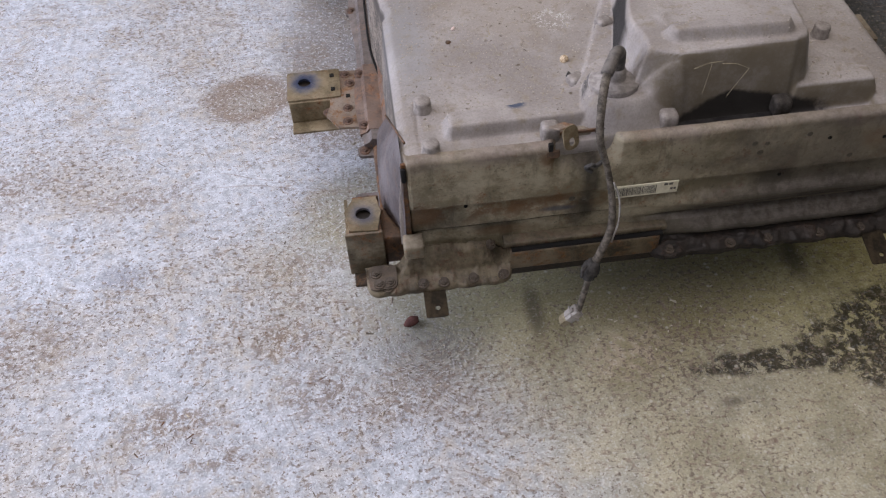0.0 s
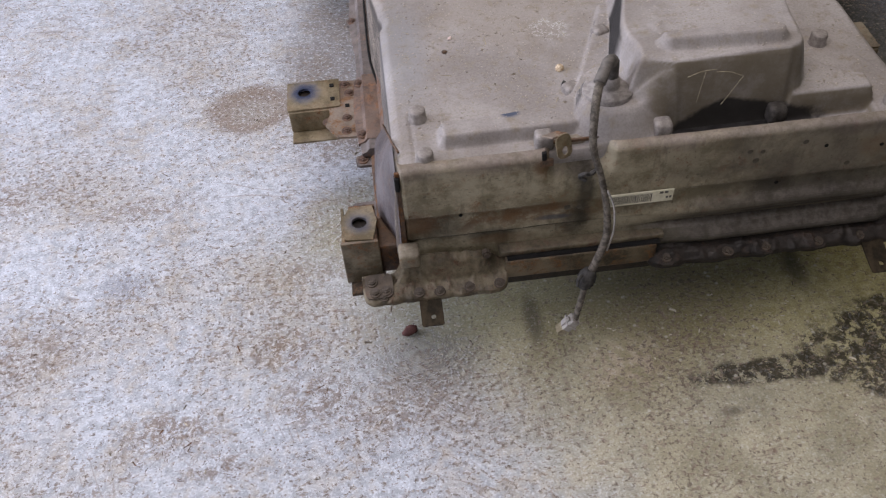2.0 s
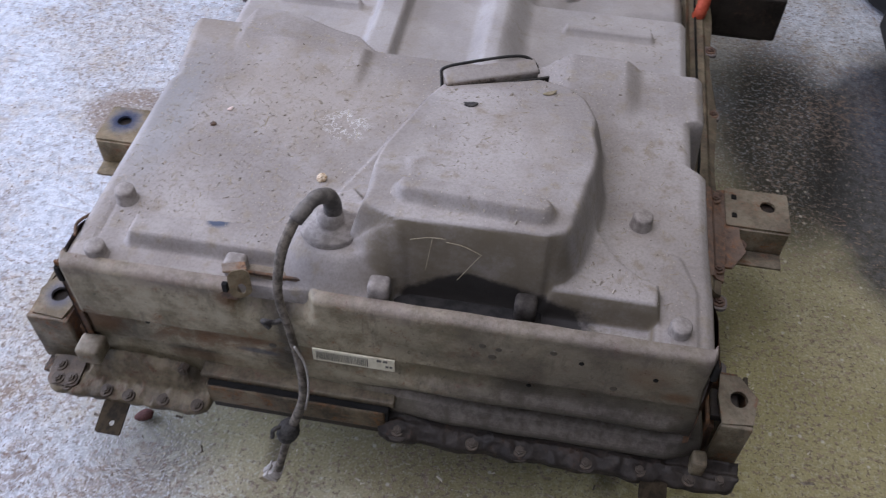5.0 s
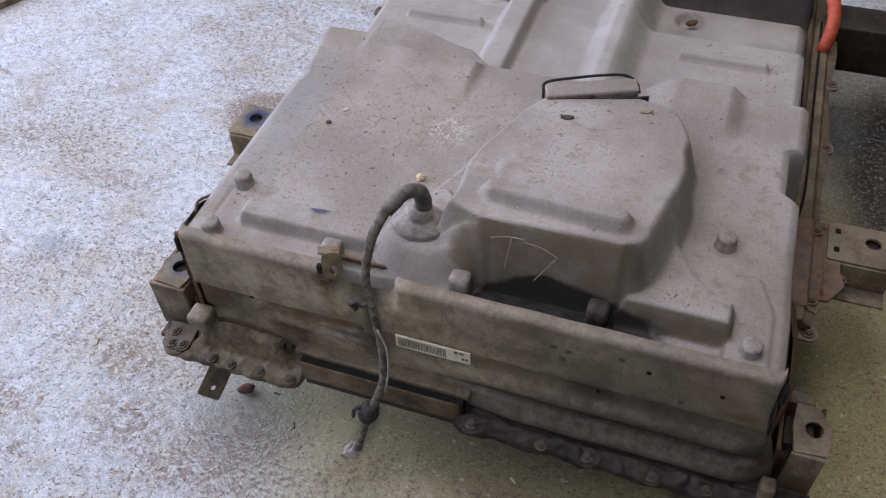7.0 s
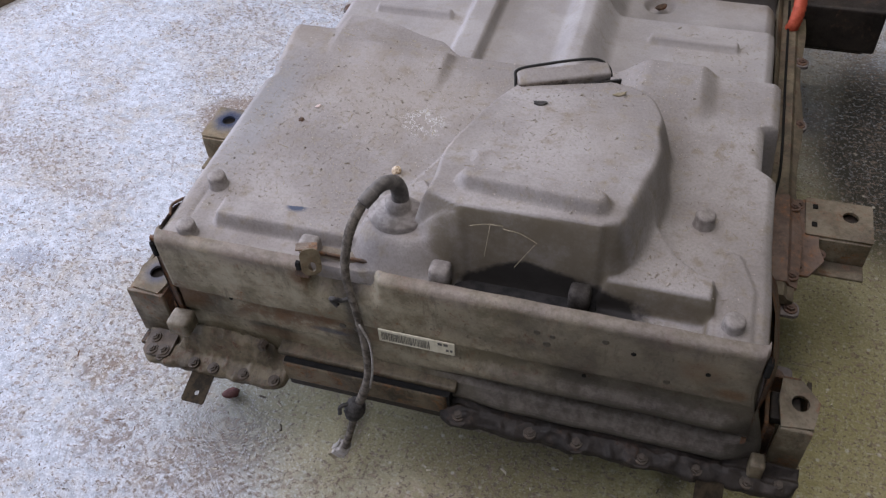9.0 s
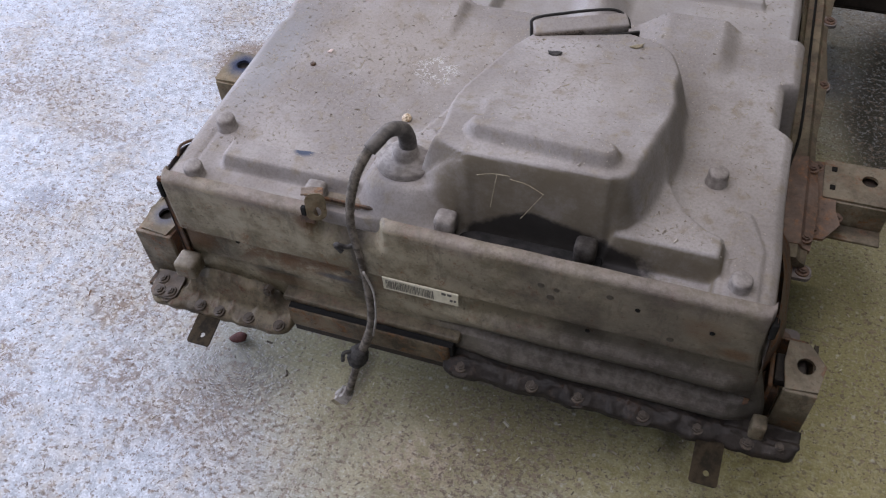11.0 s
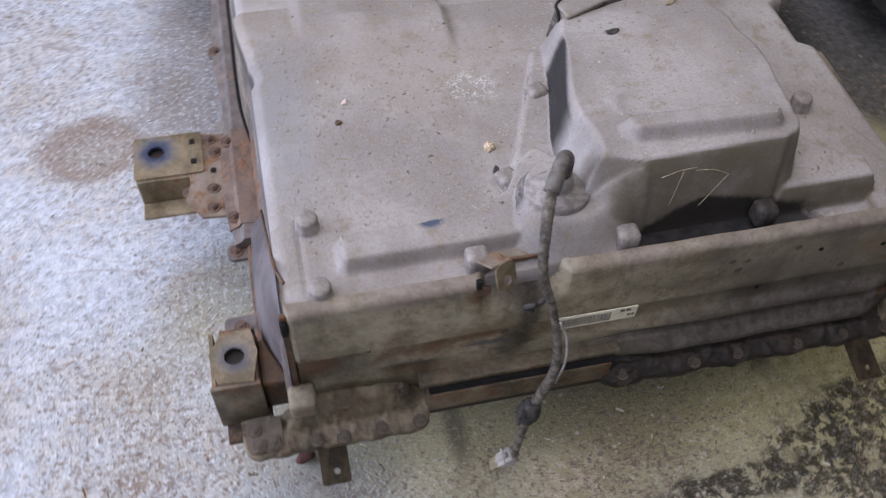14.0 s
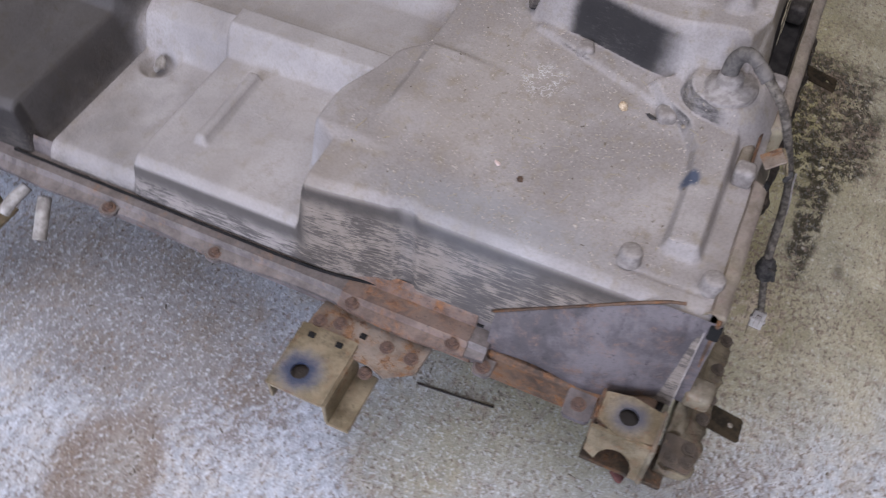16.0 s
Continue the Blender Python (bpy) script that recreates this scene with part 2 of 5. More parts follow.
def dusty_cover():
    """Black moulded cover under a coat of workshop dust, wiped bare where things rubbed it."""
    m = Mat("dusty_black_cover", 0.8)
    mid, fine, grain = m.noise(7, 4), m.noise(42, 5, 0.65), m.noise(260, 3, 0.7)
    dust = m.mix(m.step(mid, 0.36, 0.66), (0.262, 0.236, 0.221), (0.368, 0.340, 0.326))
    dust = m.mix(m.step(fine, 0.5, 0.72), dust, (0.265, 0.230, 0.188))
    dust = m.mix(0.28, dust, m.mix(m.step(grain, 0.35, 0.6), (0.5, 0.48, 0.45), (1.0, 1.0, 1.0)), "MULTIPLY")
    stain = m.step(m.noise(3.2, 5, 0.65), 0.46, 0.62)
    dust = m.mix(m.math("MULTIPLY", stain, 0.35), dust, (0.265, 0.222, 0.175))
    bare = m.mix(fine, (0.010, 0.009, 0.009), (0.027, 0.025, 0.025))
    # dust lies on what faces up, and clings in smears to steep walls
    smear = m.noise(60, 6, 0.8, m.scaled(0.6, 0.40, 1.6))
    lie = m.math("ADD", m.up(), m.math("MULTIPLY", m.math("SUBTRACT", smear, 0.5), 1.1))
    cover = m.step(lie, -0.32, 0.02)
    # the scraped left flank and the dark arch under the hump's brow
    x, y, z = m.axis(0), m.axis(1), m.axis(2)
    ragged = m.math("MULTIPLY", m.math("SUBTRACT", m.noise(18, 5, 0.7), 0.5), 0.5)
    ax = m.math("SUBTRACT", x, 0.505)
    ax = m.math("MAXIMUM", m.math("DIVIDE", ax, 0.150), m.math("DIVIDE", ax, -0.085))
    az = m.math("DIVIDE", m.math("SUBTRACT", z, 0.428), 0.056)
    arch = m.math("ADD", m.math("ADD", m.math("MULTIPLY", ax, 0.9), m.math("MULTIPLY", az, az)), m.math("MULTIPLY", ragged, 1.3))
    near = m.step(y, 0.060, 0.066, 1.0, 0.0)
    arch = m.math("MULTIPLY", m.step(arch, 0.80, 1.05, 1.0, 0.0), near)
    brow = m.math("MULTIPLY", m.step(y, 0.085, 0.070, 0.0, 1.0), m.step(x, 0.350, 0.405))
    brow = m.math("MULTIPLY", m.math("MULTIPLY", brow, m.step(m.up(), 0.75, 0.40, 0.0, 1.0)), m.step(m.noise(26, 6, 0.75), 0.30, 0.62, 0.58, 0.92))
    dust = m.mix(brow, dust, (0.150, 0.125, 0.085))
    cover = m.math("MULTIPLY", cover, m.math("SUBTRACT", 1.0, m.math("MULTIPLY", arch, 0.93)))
    scrape = m.noise(340, 4, 0.75, m.scaled(1, 0.10, 1.2), 0.15)
    patch = m.math("ADD", scrape, m.math("MULTIPLY", m.math("SUBTRACT", m.noise(15, 5, 0.7), 0.5), 0.9))
    rubbed = m.math("MAXIMUM", m.math("MULTIPLY", m.step(m.math("ADD", z, m.math("MULTIPLY", ragged, 0.07)), 0.395, 0.425), 0.9), m.math("MULTIPLY", m.step(patch, 0.42, 0.58), 0.82))
    rubbed = m.math("MAXIMUM", rubbed, m.math("MULTIPLY", m.step(y, 0.53, 0.55), m.step(m.math("ADD", z, m.math("MULTIPLY", ragged, 0.05)), 0.300, 0.325, 0.0, 0.85)))
    skirt = m.math("MULTIPLY", m.step(m.up(), 0.55, 0.25, 0.0, 1.0), m.step(x, 0.006, -0.002, 0.0, 1.0))
    dust = m.mix(m.math("MULTIPLY", skirt, 0.8), dust, m.mix(fine, (0.135, 0.108, 0.086), (0.330, 0.275, 0.222)))
    flank = m.math("MULTIPLY", skirt, rubbed)
    cover = m.math("MULTIPLY", cover, m.math("SUBTRACT", 1.0, m.math("MULTIPLY", flank, 0.86)))
    steep = m.step(m.math("ADD", m.up(), m.math("MULTIPLY", ragged, 0.5)), 0.84, 0.66, 0.0, 1.0)
    wall = m.math("MULTIPLY", m.step(x, 0.418, 0.410, 0.0, 1.0), m.step(x, 0.345, 0.355))
    scuff = m.math("MULTIPLY", m.math("MULTIPLY", steep, wall), m.step(m.math("ADD", y, m.math("MULTIPLY", ragged, 0.06)), 0.150, 0.200))
    scuff = m.math("MULTIPLY", scuff, m.math("MULTIPLY", m.step(patch, 0.20, 0.45, 0.85, 1.0), m.step(m.math("ADD", z, m.math("MULTIPLY", ragged, 0.03)), 0.535, 0.520, 0.0, 1.0)))
    cover = m.math("MULTIPLY", cover, m.math("SUBTRACT", 1.0, m.math("MULTIPLY", m.math("MULTIPLY", scuff, m.spot(0.384, 0.232, 0.048, 0.098, m.math("MULTIPLY", ragged, 0.5), 0.12)), 0.97)))
    rear = m.math("MAXIMUM", m.math("MULTIPLY", m.step(y, 0.83, 0.86), m.step(m.noise(9, 4), 0.45, 0.65, 0.0, 0.25)), m.math("MULTIPLY", m.step(m.math("ADD", y, m.math("MULTIPLY", ragged, 0.05)), 1.00, 1.04), 1.0))
    cover = m.math("MULTIPLY", cover, m.math("SUBTRACT", 1.0, m.math("MULTIPLY", rear, 0.80)))
    drum = m.math("MULTIPLY", m.math("MULTIPLY", m.step(m.up(), 0.80, 0.60, 0.0, 1.0), m.spot(0.33, 0.088, 0.066, 0.066, 0.0, 0.08)), m.math("MULTIPLY", m.step(x, 0.338, 0.322, 0.0, 1.0), m.step(y, 0.070, 0.095)))
    cover = m.math("MULTIPLY", cover, m.math("SUBTRACT", 1.0, m.math("MULTIPLY", drum, m.step(smear, 0.36, 0.60, 0.9, 0.35))))
    # rear deck dust painted paler to make up for missing light there
    lower = m.math("MULTIPLY", m.step(y, 0.545, 0.575), m.step(y, 0.99, 0.95, 0.0, 1.0))
    dust = m.mix(m.math("MULTIPLY", lower, 0.30), dust, m.mix(mid, (0.33, 0.32, 0.325), (0.45, 0.43, 0.425)))
    blue = m.spot(0.180, 0.090, 0.013, 0.010, m.math("MULTIPLY", ragged, 2.4), 0.4)
    colour = m.mix(cover, bare, dust)
    colour = m.mix(m.math("MULTIPLY", blue, 0.85), colour, (0.030, 0.052, 0.100))
    white = m.math("MULTIPLY", m.spot(0.285, 0.322, 0.034, 0.030, m.math("MULTIPLY", ragged, 1.5), 0.5), m.ridge(m.noise(55, 4, 0.65), 0.028))
    colour = m.mix(m.math("MULTIPLY", white, 0.85), colour, (0.62, 0.61, 0.60))
    wipe = m.spot(0.03, 0.30, 0.035, 0.13, ragged, 0.6)
    colour = m.mix(m.math("MULTIPLY", wipe, 0.35), colour, (0.27, 0.29, 0.32))
    return m.done(colour, m.math("ADD", m.math("ADD", fine, m.math("MULTIPLY", grain, 0.45)), m.math("MULTIPLY", m.step(m.noise(150, 4, 0.7), 0.52, 0.66), m.step(m.noise(11, 4, 0.65), 0.42, 0.60))), 0.34, 0.0016, m.math("ADD", 0.74, m.math("MULTIPLY", cover, 0.2)))


def dirty_steel(name, low, high, dusty, rusty, rust=((0.11, 0.045, 0.018), (0.24, 0.115, 0.05)), metal=0.0, gloss=0.55, front=False, after=None):
    """Coated sheet steel with grime, rust blooms and dust on its upper faces."""
    m = Mat(name, 0.75, metal)
    mid, fine, grain = m.noise(13, 6, 0.72), m.noise(70, 6, 0.75), m.noise(330, 3, 0.7)
    base = m.mix(m.step(mid, 0.38, 0.62), low, high)
    run = m.noise(20, 6, 0.75, m.scaled(1.5, 1.5, 0.4))
    base = m.mix(m.math("MULTIPLY", m.step(run, 0.53, 0.66), 0.50), base, tuple(0.42 * v for v in low))
    crust = m.math("ADD", m.math("MULTIPLY", m.noise(24, 6, 0.8, None, 0.5), 0.6), m.math("MULTIPLY", fine, 0.4))
    bloom = m.step(crust, 0.62 - rusty, 0.67 - rusty)
    halo = m.step(crust, 0.54 - rusty, 0.66 - rusty)
    base = m.mix(m.math("MULTIPLY", halo, 0.45), base, rust[1])
    base = m.mix(bloom, base, m.mix(m.step(fine, 0.38, 0.62), *rust))
    speck = m.step(m.noise(150, 4, 0.7), 0.60, 0.66)
    base = m.mix(m.math("MULTIPLY", speck, 0.5), base, tuple(0.35 * v for v in low))
    if front:
        # rust bleeding along the left crease, black oil on lower right ribs, darker downward
        wob = m.math("SUBTRACT", m.noise(14, 6, 0.75), 0.5)
        px, pz = m.axis(0), m.math("ADD", m.axis(2), m.math("MULTIPLY", wob, 0.05))
        seam = m.math("MULTIPLY", m.step(pz, 0.352, 0.340, 0.0, 1.0), m.step(pz, 0.300, 0.325))
        seam = m.math("MULTIPLY", m.math("MULTIPLY", seam, m.step(px, 0.42, 0.25, 0.0, 1.0)), m.step(m.noise(22, 6, 0.75), 0.42, 0.56))
        base = m.mix(m.math("MULTIPLY", seam, 0.8), base, m.mix(fine, (0.075, 0.038, 0.018), (0.25, 0.130, 0.052)))
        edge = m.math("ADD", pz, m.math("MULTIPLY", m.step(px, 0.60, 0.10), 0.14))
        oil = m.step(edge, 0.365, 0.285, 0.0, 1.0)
        # grime that also paints the panel's less lit right end darker
        right_shade = m.math("MULTIPLY", m.step(m.math("ADD", px, m.math("MULTIPLY", wob, 0.4)), 0.38, 0.62), m.step(m.noise(7, 5, 0.7), 0.30, 0.60, 0.5, 0.85))
        base = m.mix(m.math("MULTIPLY", right_shade, 0.80), base, m.mix(fine, (0.050, 0.042, 0.036), (0.145, 0.124, 0.106)))
        # creases painted dark: dirt in the groove together with the overlap's shadow
        pack_z = m.math("ADD", m.axis(2), m.math("MULTIPLY", wob, 0.004))
        for level, end in ((0.3535, 0.9), (0.2950, 0.36)):
            line = m.step(m.math("ABSOLUTE", m.math("SUBTRACT", pack_z, level)), 0.0018, 0.0046, 1.0, 0.0)
            line = m.math("MULTIPLY", m.math("MULTIPLY", line, m.step(px, end, end - 0.1, 0.0, 1.0)), m.step(m.noise(19, 5, 0.7), 0.34, 0.50, 0.35, 1.0))
            base = m.mix(m.math("MULTIPLY", line, 0.85), base, (0.020, 0.015, 0.010))
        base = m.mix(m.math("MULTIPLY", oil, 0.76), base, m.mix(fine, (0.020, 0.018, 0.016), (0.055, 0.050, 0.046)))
        def blot(cx, cz, rx, rz, hard):
            dx = m.math("DIVIDE", m.math("SUBTRACT", m.axis(0), cx), rx)
            dz = m.math("DIVIDE", m.math("SUBTRACT", m.axis(2), cz), rz)
            d = m.math("SQRT", m.math("ADD", m.math("MULTIPLY", dx, dx), m.math("MULTIPLY", dz, dz)))
            return m.step(m.math("ADD", d, m.math("MULTIPLY", wob, 2.2)), 1.0 - hard, 1.0 + hard, 1.0, 0.0)

        black = (0.016, 0.013, 0.010)
        for cx, cz, rx, rz, k in ((0.286, 0.380, 0.012, 0.075, 0.70), (0.276, 0.300, 0.022, 0.035, 0.65), (0.138, 0.290, 0.040, 0.014, 0.60), (0.060, 0.318, 0.045, 0.022, 0.45), (0.590, 0.345, 0.030, 0.022, 0.60), (0.010, 0.330, 0.018, 0.055, 0.40), (0.280, 0.425, 0.024, 0.030, 0.65), (0.44, 0.40, 0.05, 0.03, 0.30), (0.70, 0.33, 0.07, 0.03, 0.40)):
            base = m.mix(m.math("MULTIPLY", blot(cx, cz, rx, rz, 0.6), k), base, black)
        for cx, cz, rx, rz, k in ((0.020, 0.335, 0.020, 0.024, 0.75), (0.205, 0.340, 0.055, 0.010, 0.70), (0.215, 0.436, 0.014, 0.014, 0.8), (0.780, 0.375, 0.020, 0.010, 0.7), (0.735, 0.405, 0.03, 0.02, 0.4), (0.155, 0.275, 0.05, 0.010, 0.5)):
            base = m.mix(m.math("MULTIPLY", blot(cx, cz, rx, rz, 0.5), k), base, m.mix(fine, (0.070, 0.035, 0.016), (0.22, 0.115, 0.045)))
        base = m.mix(m.math("MULTIPLY", blot(0.238, 0.316, 0.022, 0.005, 0.6), 0.7), base, (0.050, 0.060, 0.090))
        mauve = m.math("MULTIPLY", m.step(pz, 0.425, 0.455), m.step(m.noise(5, 4), 0.40, 0.62))
        base = m.mix(m.math("MULTIPLY", mauve, 0.6), base, (0.20, 0.155, 0.15))
    settle = m.math("MULTIPLY", m.step(m.math("ADD", m.up(), m.math("MULTIPLY", m.math("SUBTRACT", fine, 0.5), 0.5)), 0.35, 0.85), dusty)
    base = m.mix(settle, base, m.mix(m.step(fine, 0.35, 0.65), (0.17, 0.140, 0.115), (0.33, 0.285, 0.255)))
    if after:
        base = after(m, base)
    base = m.mix(0.45, base, m.mix(grain, (0.4, 0.4, 0.4), (1.0, 1.0, 1.0)), "MULTIPLY")
    return m.done(base, m.math("ADD", m.math("ADD", fine, m.math("MULTIPLY", grain, 0.5)), m.math("MULTIPLY", bloom, 0.8)), 0.6, 0.0016, m.math("ADD", gloss, m.math("MULTIPLY", bloom, 0.3)))


def plain(name, a, b, rough=0.7, scale=40, metal=0.0, bump=0.2):
    m = Mat(name, rough, metal)
    n = m.noise(scale, 5, 0.65)
    return m.done(m.mix(m.step(n, 0.35, 0.65), a, b), n, bump, 0.001)


CONCRETE = concrete()
COVER = dusty_cover()
def heated(m, base):
    wob = m.math("MULTIPLY", m.math("SUBTRACT", m.noise(60, 5, 0.7), 0.5), 1.0)
    for x, y, r, k in ((-0.168, 0.476, 0.029, 1.0), (-0.073, 0.058, 0.022, 0.55)):
        outer, inner = m.spot(x, y, r, r * 1.1, wob, 0.45), m.spot(x, y, r * 0.72, r * 0.8, wob, 0.4)
        base = m.mix(m.math("MULTIPLY", outer, 0.75 * k), base, (0.14, 0.15, 0.19))
        base = m.mix(m.math("MULTIPLY", inner, 0.85 * k), base, (0.022, 0.036, 0.085))
    return base


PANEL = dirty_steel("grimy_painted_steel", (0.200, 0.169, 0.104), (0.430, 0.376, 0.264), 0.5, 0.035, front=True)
FLANGE = dirty_steel("grimy_flange_steel", (0.075, 0.061, 0.038), (0.225, 0.186, 0.118), 0.12, 0.065, ((0.055, 0.030, 0.018), (0.165, 0.100, 0.062)))
BAR = dirty_steel("half_rusted_bar", (0.040, 0.031, 0.018), (0.175, 0.138, 0.084), 0.10, 0.07, ((0.030, 0.016, 0.009), (0.20, 0.105, 0.045)))
NUB = dirty_steel("worn_olive_block", (0.110, 0.088, 0.054), (0.275, 0.236, 0.165), 0.25, 0.06)
BOLT_DARK = dirty_steel("greasy_bolt_steel", (0.045, 0.034, 0.024), (0.110, 0.082, 0.056), 0.15, 0.04, ((0.04, 0.022, 0.012), (0.13, 0.07, 0.038)))
TAB_BROWN = plain("dull_brown_tab", (0.016, 0.012, 0.007), (0.050, 0.036, 0.020), 0.95, 70, 0.0, 0.4)
STRIP_BLACK = plain("dull_black_strip", (0.012, 0.011, 0.011), (0.034, 0.031, 0.030), 0.75, 50)
TAB_STEEL = dirty_steel("brown_tab_steel", (0.026, 0.019, 0.011), (0.062, 0.046, 0.027), 0.04, 0.08, ((0.045, 0.022, 0.010), (0.15, 0.075, 0.032)))
RAIL = dirty_steel("grey_dusty_rail", (0.095, 0.080, 0.076), (0.195, 0.170, 0.165), 0.30, 0.03)
GUSSET = dirty_steel("dusty_mauve_steel", (0.088, 0.077, 0.080), (0.175, 0.154, 0.158), 0.25, 0.045, ((0.10, 0.055, 0.042), (0.235, 0.150, 0.115)), gloss=0.5)
RUST = dirty_steel("rusted_steel", (0.055, 0.036, 0.025), (0.14, 0.090, 0.060), 0.05, 0.10)
ORANGE_RUST = dirty_steel("orange_rusted_rail", (0.105, 0.068, 0.052), (0.205, 0.145, 0.115), 0.15, 0.085, ((0.060, 0.028, 0.019), (0.30, 0.145, 0.070)))
PLATE = dirty_steel("rust_bitten_plate", (0.155, 0.118, 0.090), (0.30, 0.245, 0.195), 0.10, 0.10, ((0.075, 0.034, 0.020), (0.28, 0.145, 0.065)))
ZINC = dirty_steel("yellowed_zinc_steel", (0.125, 0.095, 0.050), (0.29, 0.233, 0.148), 0.06, 0.045, gloss=0.42, after=heated)
DARK = dirty_steel("black_greasy_steel", (0.009, 0.007, 0.006), (0.032, 0.025, 0.020), 0.06, 0.04, ((0.025, 0.014, 0.009), (0.075, 0.042, 0.026)))
BOLT = dirty_steel("rusty_bolt_steel", (0.085, 0.052, 0.040), (0.18, 0.118, 0.092), 0.08, 0.08)
VOID = plain("black_opening", (0.006, 0.006, 0.006), (0.012, 0.011, 0.010), 0.9)
RUBBER = plain("dusty_rubber", (0.075, 0.068, 0.062), (0.15, 0.135, 0.122), 0.8, 70)
LOOM = plain("dusty_loom_tape", (0.055, 0.047, 0.038), (0.175, 0.152, 0.125), 0.85, 110, 0.0, 0.5)
TAPE = plain("black_cloth_tape", (0.030, 0.028, 0.027), (0.075, 0.07, 0.065), 0.85, 120)
PLUG = plain("white_plastic_plug", (0.20, 0.18, 0.16), (0.40, 0.375, 0.35), 0.5, 45)
PAPER = plain("label_paper", (0.60, 0.56, 0.42), (0.74, 0.70, 0.55), 0.6, 60, 0.0, 0.05)
INK = plain("label_ink", (0.09, 0.085, 0.075), (0.14, 0.13, 0.115), 0.6)
LUG = plain("dusty_plastic_lug", (0.190, 0.168, 0.152), (0.30, 0.272, 0.254), 0.8, 90)
LUG_DARK = plain("dark_plastic_lug", (0.026, 0.022, 0.019), (0.062, 0.054, 0.048), 0.75, 90)
GRIT = plain("dust_coloured_grit", (0.205, 0.180, 0.155), (0.44, 0.395, 0.345), 0.95, 160)
GASKET = plain("black_gasket", (0.010, 0.010, 0.010), (0.028, 0.026, 0.024), 0.6)
SHELL = plain("snail_shell", (0.26, 0.17, 0.085), (0.66, 0.55, 0.40), 0.45, 260)
STRAW = plain("dry_straw", (0.21, 0.175, 0.11), (0.36, 0.31, 0.215), 0.8, 90)
CHIPS = plain("dirt_crumbs", (0.085, 0.068, 0.050), (0.29, 0.25, 0.20), 0.9, 30)
FLAKE = plain("cream_flakes", (0.34, 0.30, 0.22), (0.58, 0.53, 0.42), 0.85, 50)
PETAL = plain("pale_petal", (0.55, 0.42, 0.38), (0.72, 0.60, 0.56), 0.6, 80)
ORANGE = plain("orange_sleeve", (0.34, 0.055, 0.025), (0.50, 0.10, 0.05), 0.6, 60)
LEAF = plain("dead_red_leaf", (0.075, 0.030, 0.026), (0.15, 0.065, 0.055), 0.8, 80)
WALL = plain("grey_block_wall", (0.22, 0.22, 0.20), (0.32, 0.32, 0.30), 0.9, 6)
TIMBER = plain("old_timber", (0.10, 0.075, 0.05), (0.20, 0.15, 0.10), 0.85, 25)
CRATE = plain("dusty_black_box", (0.018, 0.018, 0.019), (0.05, 0.047, 0.043), 0.6, 12)
CRATE_TOP = plain("brown_dirt_layer", (0.055, 0.047, 0.038), (0.13, 0.112, 0.09), 0.9, 9)


# ---- helpers for meshes ----
def mesh_of(name, verts, faces, material, smooth=False):
    data = bpy.data.meshes.new(name)
    data.from_pydata([tuple(v) for v in verts], [], faces)
    data.materials.append(material)
    if smooth:
        data.shade_smooth()
    return data


def from_bm(name, bm, material, smooth=False):
    bmesh.ops.recalc_face_normals(bm, faces=bm.faces)
    data = bpy.data.meshes.new(name)
    bm.to_mesh(data)
    bm.free()
    data.materials.append(material)
    if smooth:
        data.shade_smooth()
    return data


def under(parent, ob):
    ob.parent = parent
    ob.matrix_parent_inverse = Matrix.Translation(-parent.matrix_basis.translation) if parent.type == "EMPTY" else Matrix()
    return ob


def part(name, data, parent, label="", m=None):
    ob = new(name, data)
    if m is not None:
        ob.matrix_basis = m
    under(parent, ob)
    if label:
        tagged(ob, label)
    return ob


def thing(name, place, label, category, group="", kind=""):
    ob = new(name)
    ob.location, ob.empty_display_size = place, 0.05
    return tagged(ob, label, category, group, kind)


def box(lo, hi, bevel=0.0, bm=None, segments=2, m=None):
    """A bevelled box from corner to corner, added to a bmesh."""
    bm = bm or bmesh.new()
    size, mid = Vector(hi) - Vector(lo), (Vector(hi) + Vector(lo)) / 2
    got = bmesh.ops.create_cube(bm, size=1, matrix=Matrix.Translation(mid) @ Matrix.Diagonal((*size, 1)))
    vs = got["verts"]
    if bevel:
        edges = list({e for v in vs for e in v.link_edges})
        out = bmesh.ops.bevel(bm, geom=edges, offset=bevel, segments=segments, profile=0.5, affect="EDGES")
        vs = list({v for f in out["faces"] for v in f.verts} | {v for v in vs if v.is_valid})
    if m is not None:
        bmesh.ops.transform(bm, matrix=m, verts=[v for v in vs if v.is_valid])
    return bm


def plate(outline, thick, hole=None, bm=None, m=None, sides=20):
    """A flat plate in x, y with its top at z = 0; hole: (x, y, rx, ry)."""
    bm = bm or bmesh.new()
    made = []
    for z in (0.0, -thick):
        rim = [bm.verts.new((x, y, z)) for x, y in outline]
        made += rim
        if hole:
            hx, hy, rx, ry = hole
            ring = [bm.verts.new((hx + rx * math.cos(2 * math.pi * k / sides), hy + ry * math.sin(2 * math.pi * k / sides), z)) for k in range(sides)]
            made += ring
            edges = [bm.edges.new((loop[k], loop[(k + 1) % len(loop)])) for loop in (rim, ring) for k in range(len(loop))]
            bmesh.ops.triangle_fill(bm, use_beauty=True, edges=edges)
        else:
            bm.faces.new(rim)
    half = len(made) // 2
    loops = [(0, len(outline))] + ([(len(outline), half)] if hole else [])
    for a, b in loops:
        for k in range(a, b):
            j = a + (k + 1 - a) % (b - a)
            bm.faces.new((made[k], made[j], made[half + j], made[half + k]))
    if m is not None:
        bmesh.ops.transform(bm, matrix=m, verts=made)
    return bm


